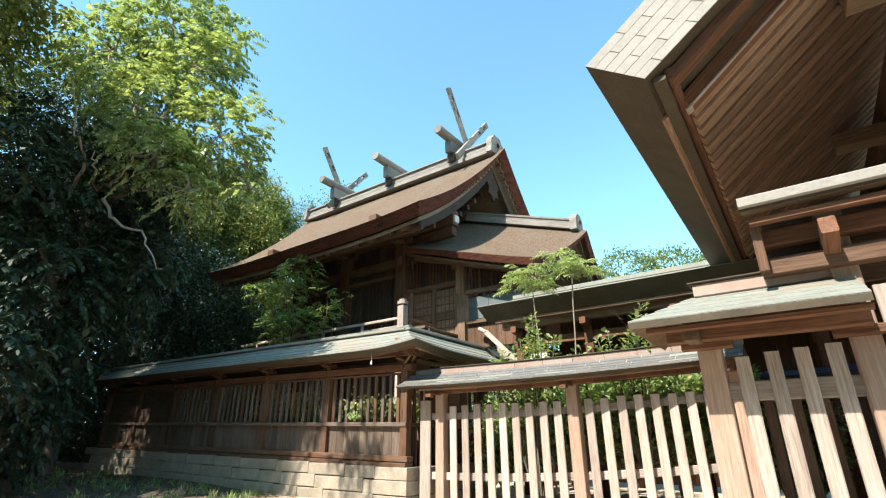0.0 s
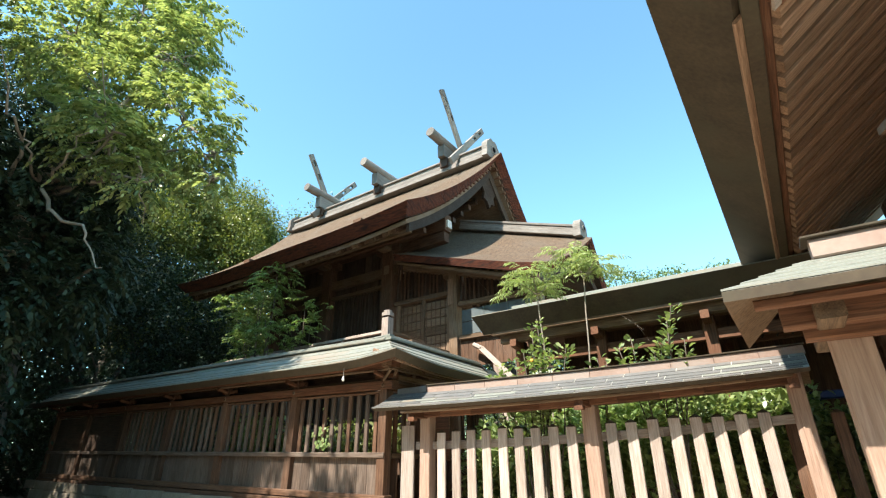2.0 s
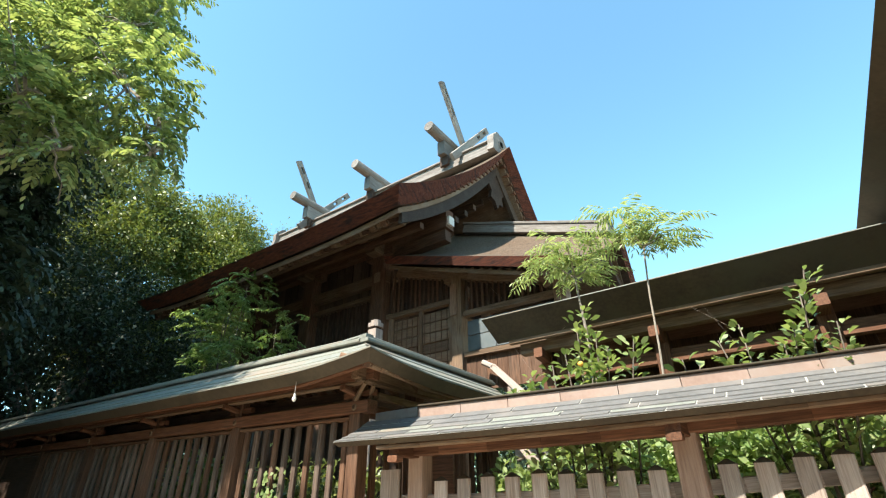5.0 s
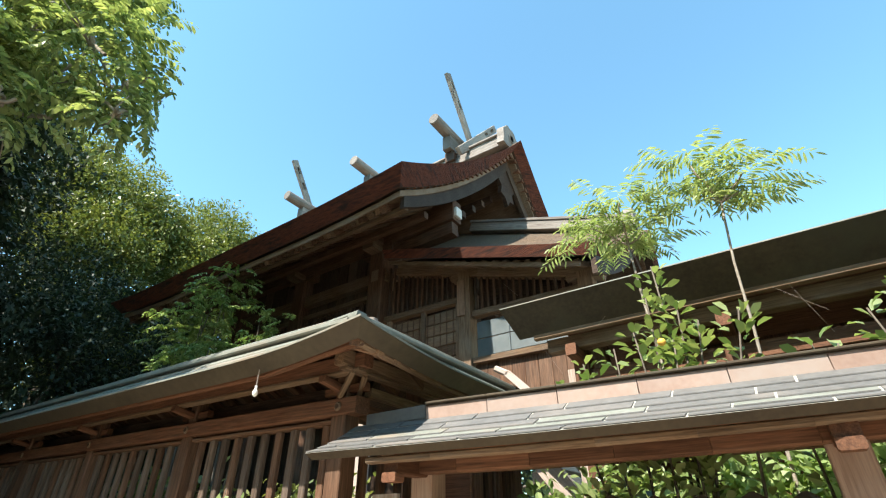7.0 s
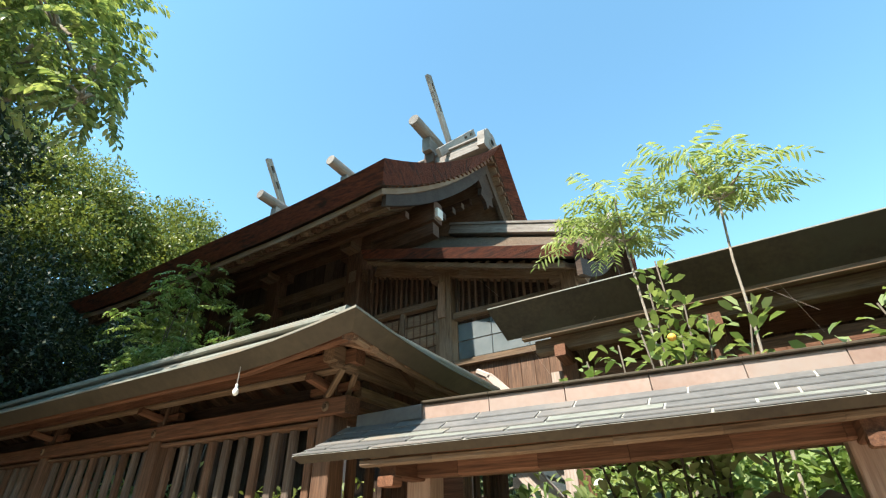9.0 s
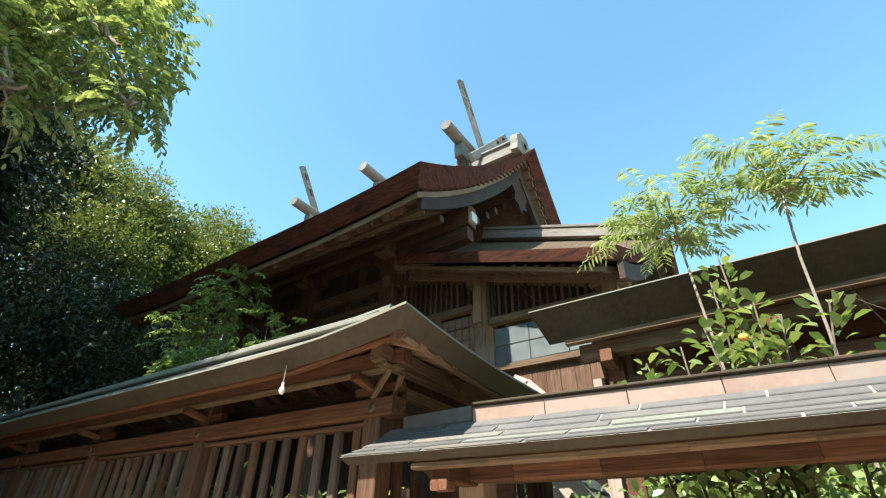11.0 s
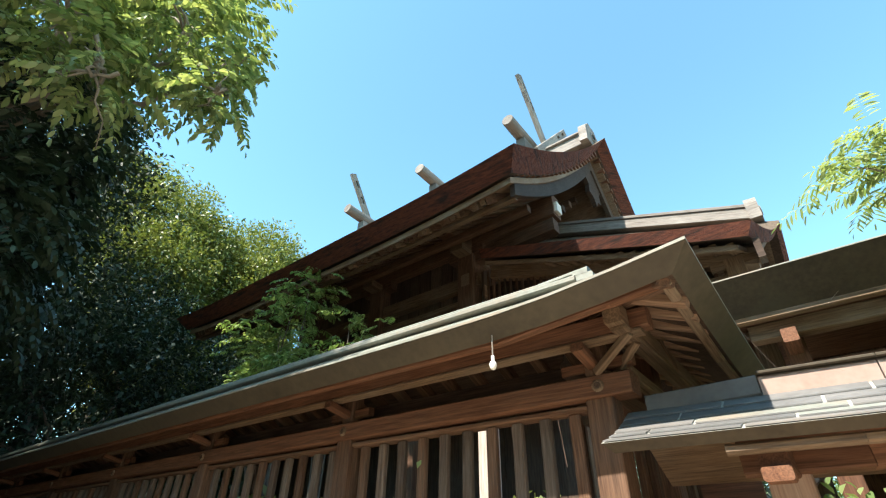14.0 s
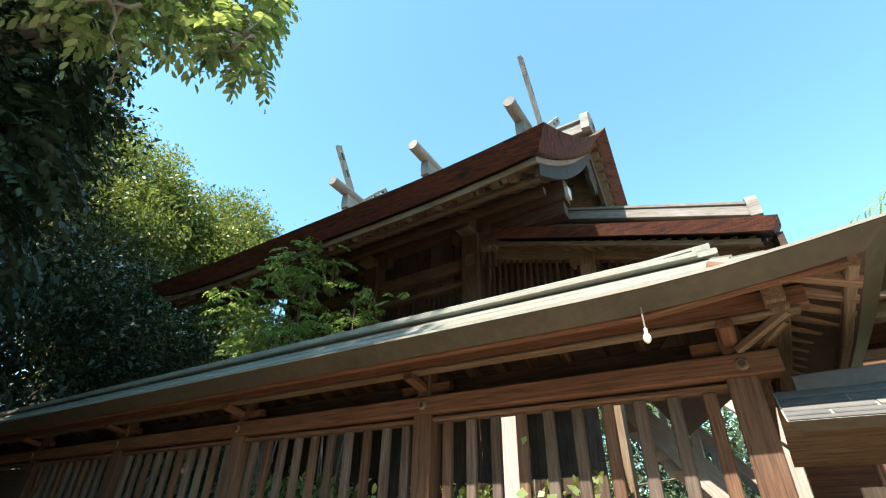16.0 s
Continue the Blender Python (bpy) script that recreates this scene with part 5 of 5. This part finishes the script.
# trees beside the path whose shade falls on the wall
tree((-11.5, -2.5), 12, [ball(-11.4, -0.2, 10.6, 1.2, 1.2), ball(-9.1, 0.1, 11.0, 0.9, 0.65), ball(-7.3, 0.3, 9.0, 0.35, 0.2), ball(-10.6, 0.0, 9.8, 1.0, 0.8), ball(-10.6, 0.1, 11.1, 1.1, 0.8), ball(-13.2, 0.0, 10.8, 2.0, 1.6), ball(-11.0, -2.0, 12.6, 1.8, 1.4)], 2500, 12, 0.22, 0.17, LEAF_MID, OLIVE_LABEL, 41)
tree((-16.5, -2.6), 13, [ball(-16.2, 0.2, 10.8, 2.4, 2.2), ball(-19.5, 0.2, 11.0, 2.6, 2.4), ball(-14.6, -2.4, 8.6, 2.0, 2.2), ball(-18.0, -2.6, 8.0, 2.4, 3.0)], 2400, 12, 0.22, 0.18, LEAF_MID, OLIVE_LABEL, 42)
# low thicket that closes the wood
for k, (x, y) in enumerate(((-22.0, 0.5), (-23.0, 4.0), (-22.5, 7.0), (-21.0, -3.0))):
    tree((x, y), 6, [ball(x, y, 2.2, 2.0, 2.6), ball(x + 1.2, y + 1.5, 1.6, 1.5, 1.9), ball(x - 1, y - 1, 4.6, 1.8, 2.0)], 1100, 12, 0.2, 0.17, LEAF_SHADE, "low dark evergreen thicket under the trees", 90 + k)

# woods round the precinct: a dark backdrop, and an added row out of view
rng = np.random.default_rng(9)
woods = thing("woods", (-32, 2, 0), "dark woodland, partly unseen and added to block sky light", "woods", kind="stuff")
wood_lobes = [((-33 + rng.uniform(-1, 1), y, z), (2.6, 2.6, 3.0)) for y in range(-14, 34, 4) for z in (2.0, 6.5, 11.0)]
# This southern row is never seen; it is added to block low sky light.
wood_lobes += [((x, -13 + rng.uniform(-1, 1), z), (2.6, 2.6, 3.0)) for x in range(-28, 22, 4) for z in (2.0, 6.5, 11.0)]
wood_lobes += [((-26 + 2.6 * i, 7 + 3.0 * i, 2.5), (2.2, 2.2, 3.2)) for i in range(5)]
broad_crown("foliage", wood_lobes, 9000, 8, 0.5, 0.6, LEAF_SHADE, woods, rng, -0.2, 0.5)

# wooded hill beyond the corridor
rng = np.random.default_rng(8)
hill = thing("wooded_hill", (-9, 50, 0.5), "distant hill covered with round green tree crowns", "hill", kind="stuff")
hill_lobes = [((-26 + 3.7 * i + rng.uniform(-1, 1), 50 + rng.uniform(-3, 3), 15.5 + rng.uniform(-1.2, 1.2) - 0.18 * abs(i - 4) ** 1.6), (3.0, 2.6, 2.8)) for i in range(12)]
hill_lobes += [((-28 + 4.5 * i, 47, 9.0), (3.8, 3.0, 4.5)) for i in range(11)]
hill_lobes += [((-28 + 4.5 * i, 46, 3.0), (3.8, 3.0, 4.5)) for i in range(11)]
broad_crown("woods", hill_lobes, 17000, 9, 0.4, 0.34, LEAF_FAR, hill, rng, -0.1, 0.85)

# young tree rooted behind the wall, by the veranda
rng = np.random.default_rng(15)
sapling = thing("young_tree", (-12.0, 9.0, 0.6), "young tree with bright feathered leaves against the hall", "tree")
heads = [(-12.1, 9.2, 6.6), (-11.6, 8.9, 6.1), (-12.6, 9.1, 5.9), (-13.2, 9.2, 5.5), (-11.9, 8.9, 5.2), (-11.4, 8.7, 4.7), (-12.7, 8.9, 4.8), (-13.7, 9.1, 6.0), (-12.4, 8.8, 4.3), (-12.3, 9.1, 6.3)]
for h in heads:
    part("stem", tube_mesh("stem", [limb((-12.0, 9.0, 0.5), h, 0.03, 0.008, 0.07, rng)], TRUNK, 5), None, sapling)
c = np.repeat(np.array(heads), 26, 0) + rng.normal(size=(26 * len(heads), 3)) * np.array([0.34, 0.25, 0.2])
d = rng.normal(size=c.shape) * np.array([1, 1, 0.25])
pinnate(c, d, rng.uniform(0.3, 0.5, len(c)), 7, 0.12, LEAF_SOFT, "foliage", sapling, rng, 0.3, 0.4)
sprig = thing("young_tree", (-10.8, 9.1, 0.6), "low bright sapling showing above the wall roof", "tree")
heads = [(-10.7, 9.2, 5.4), (-11.2, 9.2, 5.05), (-10.3, 9.1, 4.95), (-10.8, 9.1, 4.65), (-11.4, 9.2, 4.4)]
for h in heads:
    part("stem", tube_mesh("stem", [limb((-10.8, 9.1, 0.5), h, 0.022, 0.006, 0.05, rng)], TRUNK, 5), None, sprig)
c = np.repeat(np.array(heads), 18, 0) + rng.normal(size=(18 * len(heads), 3)) * np.array([0.26, 0.2, 0.14])
pinnate(c, rng.normal(size=c.shape) * np.array([1, 1, 0.25]), rng.uniform(0.25, 0.4, len(c)), 6, 0.11, LEAF_SOFT, "foliage", sprig, rng, 0.3, 0.4)

# two slender sumacs behind the fence
for (bx, by), (tx, ty, tz), n_leaf, seed, lean in (((-3.12, 8.05), (-2.9, 7.98, 4.2), 70, 51, 0.0), ((-3.55, 8.1), (-3.66, 7.95, 4.05), 74, 52, -0.2)):
    rng = np.random.default_rng(seed)
    ob = thing("slender_sapling", (bx, by, 0.55), "slender sumac sapling with an umbrella of long leaves", "sapling", "sumacs behind the fence")
    part("stem", tube_mesh("stem", [limb((bx, by, 0.5), (tx, ty, tz), 0.015, 0.009, 0.02, rng)], TRUNK_PALE, 8), None, ob)
    tips = []
    for k in range(4):
        a = k * 1.7 + seed
        q = np.array([tx + 0.22 * math.cos(a) + lean * 0.3, ty + 0.2 * math.sin(a), tz + 0.12 + 0.09 * (k % 3)])
        part("branch", tube_mesh("branch", [limb((tx, ty, tz - 0.02), q, 0.012, 0.006, 0.015, rng, 4)], TRUNK_PALE, 5), None, ob)
        tips.append(q)
    b = np.array([tips[i % 4] for i in range(n_leaf)]) + rng.normal(size=(n_leaf, 3)) * 0.07
    a = np.linspace(0, 6.28 * 3, n_leaf) + rng.uniform(-0.3, 0.3, n_leaf)
    w = np.stack([np.cos(a), np.sin(a), rng.uniform(-0.05, 0.65, n_leaf)], 1)
    pinnate(b, w, rng.uniform(0.24, 0.48, n_leaf), 8, 0.115, LEAF_PALE, "foliage", ob, rng, 0.42, 0.2)


def shrub(at, tops, label, seed, leaf, mat, per=26, name="shrub", spread=0.09):
    """Upright stems with oval leaves set all round their upper part."""
    rng = np.random.default_rng(seed)
    ob = thing(name, (*at, 0.55), label, "shrub", "shrubs behind the fence")
    B, W = [], []
    for t in tops:
        line = limb((at[0] + rng.uniform(-0.06, 0.06), at[1], 0.5), t, 0.016, 0.005, 0.03, rng, 8)
        part("stem", tube_mesh("stem", [line], TRUNK, 5), None, ob)
        pts = np.array([p for p, _ in line])
        for i in range(per):
            s = rng.uniform(0.45, 1.0) ** 0.7 * 8
            k = min(7, int(s))
            p = pts[k] + (pts[k + 1] - pts[k]) * (s - k)
            a = i * 2.4
            o = np.array([math.cos(a), math.sin(a), 0]) * rng.uniform(0, spread)
            B.append(p + o)
            W.append(np.array([math.cos(a), math.sin(a), rng.uniform(0.3, 1.2)]))
    B, W = np.array(B), np.array(W)
    L = leaf * rng.uniform(0.7, 1.2, len(B))
    roll = np.tile([0, 0, 1.0], (len(B), 1)) + rng.normal(size=B.shape) * 0.3
    part("foliage", leaf_mesh("foliage", B, W, L, L * 0.56, mat, 0.22, roll, None, True), None, ob)
    return ob


shrub((-3.5, 7.3), [(-3.42, 7.3, 3.45), (-3.5, 7.3, 3.3), (-3.32, 7.25, 3.15), (-3.22, 7.2, 2.98), (-3.75, 7.25, 2.92), (-3.95, 7.2, 2.84), (-3.0, 7.2, 3.0), (-3.6, 7.2, 3.0), (-4.12, 7.2, 2.72), (-3.38, 7.22, 2.9)],
      "citrus shrub with glossy oval leaves above the fence roof", 61, 0.085, LEAF_CITRUS, 84)
shrub((-1.95, 7.6), [(-1.72, 7.45, 3.38), (-1.8, 7.45, 3.2), (-1.9, 7.45, 3.0), (-2.25, 7.45, 3.05), (-2.42, 7.45, 2.95), (-1.65, 7.45, 2.95), (-2.0, 7.45, 2.85)],
      "leafy shrub reaching above the fence roof", 62, 0.085, LEAF_CITRUS, 72)
shrub((-2.75, 7.6), [(-2.72, 7.5, 2.86), (-2.6, 7.5, 2.8), (-2.9, 7.5, 2.76)], "short leafy shoots above the fence ridge", 63, 0.11, LEAF_CITRUS, 26)
fruit = thing("citrus_fruit", (-3.42, 7.05, 2.84), "single ripe yellow-orange citrus fruit on the shrub", "fruit")
bm = bmesh.new()
bmesh.ops.create_uvsphere(bm, u_segments=14, v_segments=10, radius=0.024)
part("skin", bm, FRUIT, fruit, "", Matrix.Translation((-3.42, 7.05, 2.84)) @ Matrix.Diagonal((1, 1, 0.92, 1)), True)
bm = bmesh.new()
bmesh.ops.create_cone(bm, segments=6, radius1=0.004, radius2=0.003, depth=0.08)
part("stalk", bm, TRUNK, fruit, "", Matrix.Translation((-3.42, 7.08, 2.89)) @ pose(0, 0, 0, 35, 0, 0))

rng = np.random.default_rng(71)
for i, (lob, n, mat) in enumerate((
        ([ball(-4.6, 8.2, 1.5, 0.5, 0.75), ball(-4.0, 8.25, 1.75, 0.5, 0.65)], 300, LEAF_CITRUS),
        ([ball(-3.2, 8.4, 1.75, 0.6, 0.75), ball(-2.5, 8.45, 1.9, 0.6, 0.65)], 360, LEAF_FRESH),
        ([ball(-1.75, 8.6, 1.85, 0.6, 0.75), ball(-1.0, 8.75, 1.95, 0.55, 0.65)], 340, LEAF_CITRUS),
        ([ball(-0.3, 9.0, 1.5, 0.6, 0.8)], 200, LEAF_CITRUS),
        ([ball(-7.0, 8.2, 1.5, 0.7, 0.9), ball(-8.2, 8.3, 1.6, 0.7, 0.9)], 320, LEAF_MID),
        ([ball(-9.6, 8.0, 1.6, 0.8, 1.0), ball(-10.9, 8.2, 1.7, 0.8, 1.0)], 340, LEAF_MID),
        ([ball(-12.6, 8.2, 1.8, 0.9, 1.1), ball(-14.2, 8.3, 1.9, 0.9, 1.1)], 340, LEAF_SHADE))):
    x, y = lob[0][0][:2]
    ob = thing("shrub", (x, y, 0.55), "dense glossy broadleaf shrub behind the fence" if i < 4 else "leafy shrub inside the lattice wall", "shrub", "shrubs behind the fence")
    for c, r in lob:
        for _ in range(3):
            part("stem", tube_mesh("stem", [limb((c[0], c[1], 0.5), np.array(c) + rng.normal(size=3) * 0.25, 0.018, 0.006, 0.04, rng)], TRUNK, 5), None, ob)
    broad_crown("foliage", lob, n * (3 if i < 4 else 2), 9, 0.09, 0.1, mat, ob, rng, 0.1, 0.25)

# creeper on the slats
rng = np.random.default_rng(77)
creeper = thing("creeper", (-6.75, 6.6, 1.76), "small green creeper climbing on the lattice slats", "creeper")
b = np.array([(-6.75 + rng.normal() * 0.1, 6.62, 1.85 + abs(rng.normal()) * 0.16) for _ in range(44)])
L = rng.uniform(0.05, 0.085, 44)
part("stem", tube_mesh("stem", [limb((-6.8, 6.63, 1.74), (-6.72, 6.62, 2.2), 0.006, 0.003, 0.02, rng)], TRUNK, 5), None, creeper)
part("foliage", leaf_mesh("foliage", b, rng.normal(size=(44, 3)) * np.array([1, 0.3, 1]), L, L * 0.8, LEAF_FRESH, 0.1, np.tile([0, -1.0, 0.2], (44, 1))), None, creeper)

# litter and weeds on the earth
rng = np.random.default_rng(81)
n = 5000
p = np.stack([-5.2 - 17 * rng.uniform(0, 1, n) ** 0.6, 6.3 - 6.5 * rng.uniform(0, 1, n) ** 1.5, np.zeros(n)], 1)
p[:, 2] = [ground_point(a, b)[2] + 0.012 for a, b, _ in p]
L = rng.uniform(0.05, 0.11, n)
litter = tagged(new("fallen_leaves", leaf_mesh("fallen_leaves", p, rng.normal(size=(n, 3)) * np.array([1, 1, 0.15]), L, L * 0.5, LITTER, 0.15, np.tile([0, 0, 1.0], (n, 1)) + rng.normal(size=(n, 3)) * 0.3)),
                "scattered dry brown leaves on the earth", "fallen leaves", kind="stuff")
n = 2600
c = np.stack([rng.uniform(-20, -7.5, 130), rng.uniform(2.0, 6.2, 130)], 1)
p = np.repeat(c, 20, 0) + rng.normal(size=(n, 2)) * 0.07
p = np.stack([p[:, 0], p[:, 1], [ground_point(a, b)[2] - 0.01 for a, b in p]], 1)
L = rng.uniform(0.06, 0.2, n)
weeds = tagged(new("weeds", leaf_mesh("weeds", p, rng.normal(size=(n, 3)) * 0.35 + np.array([0, 0, 1.0]), L, L * 0.12, LEAF_FRESH, 0.1, None, rng)),
               "small green weeds and grass tufts on the earth", "weeds", kind="stuff")
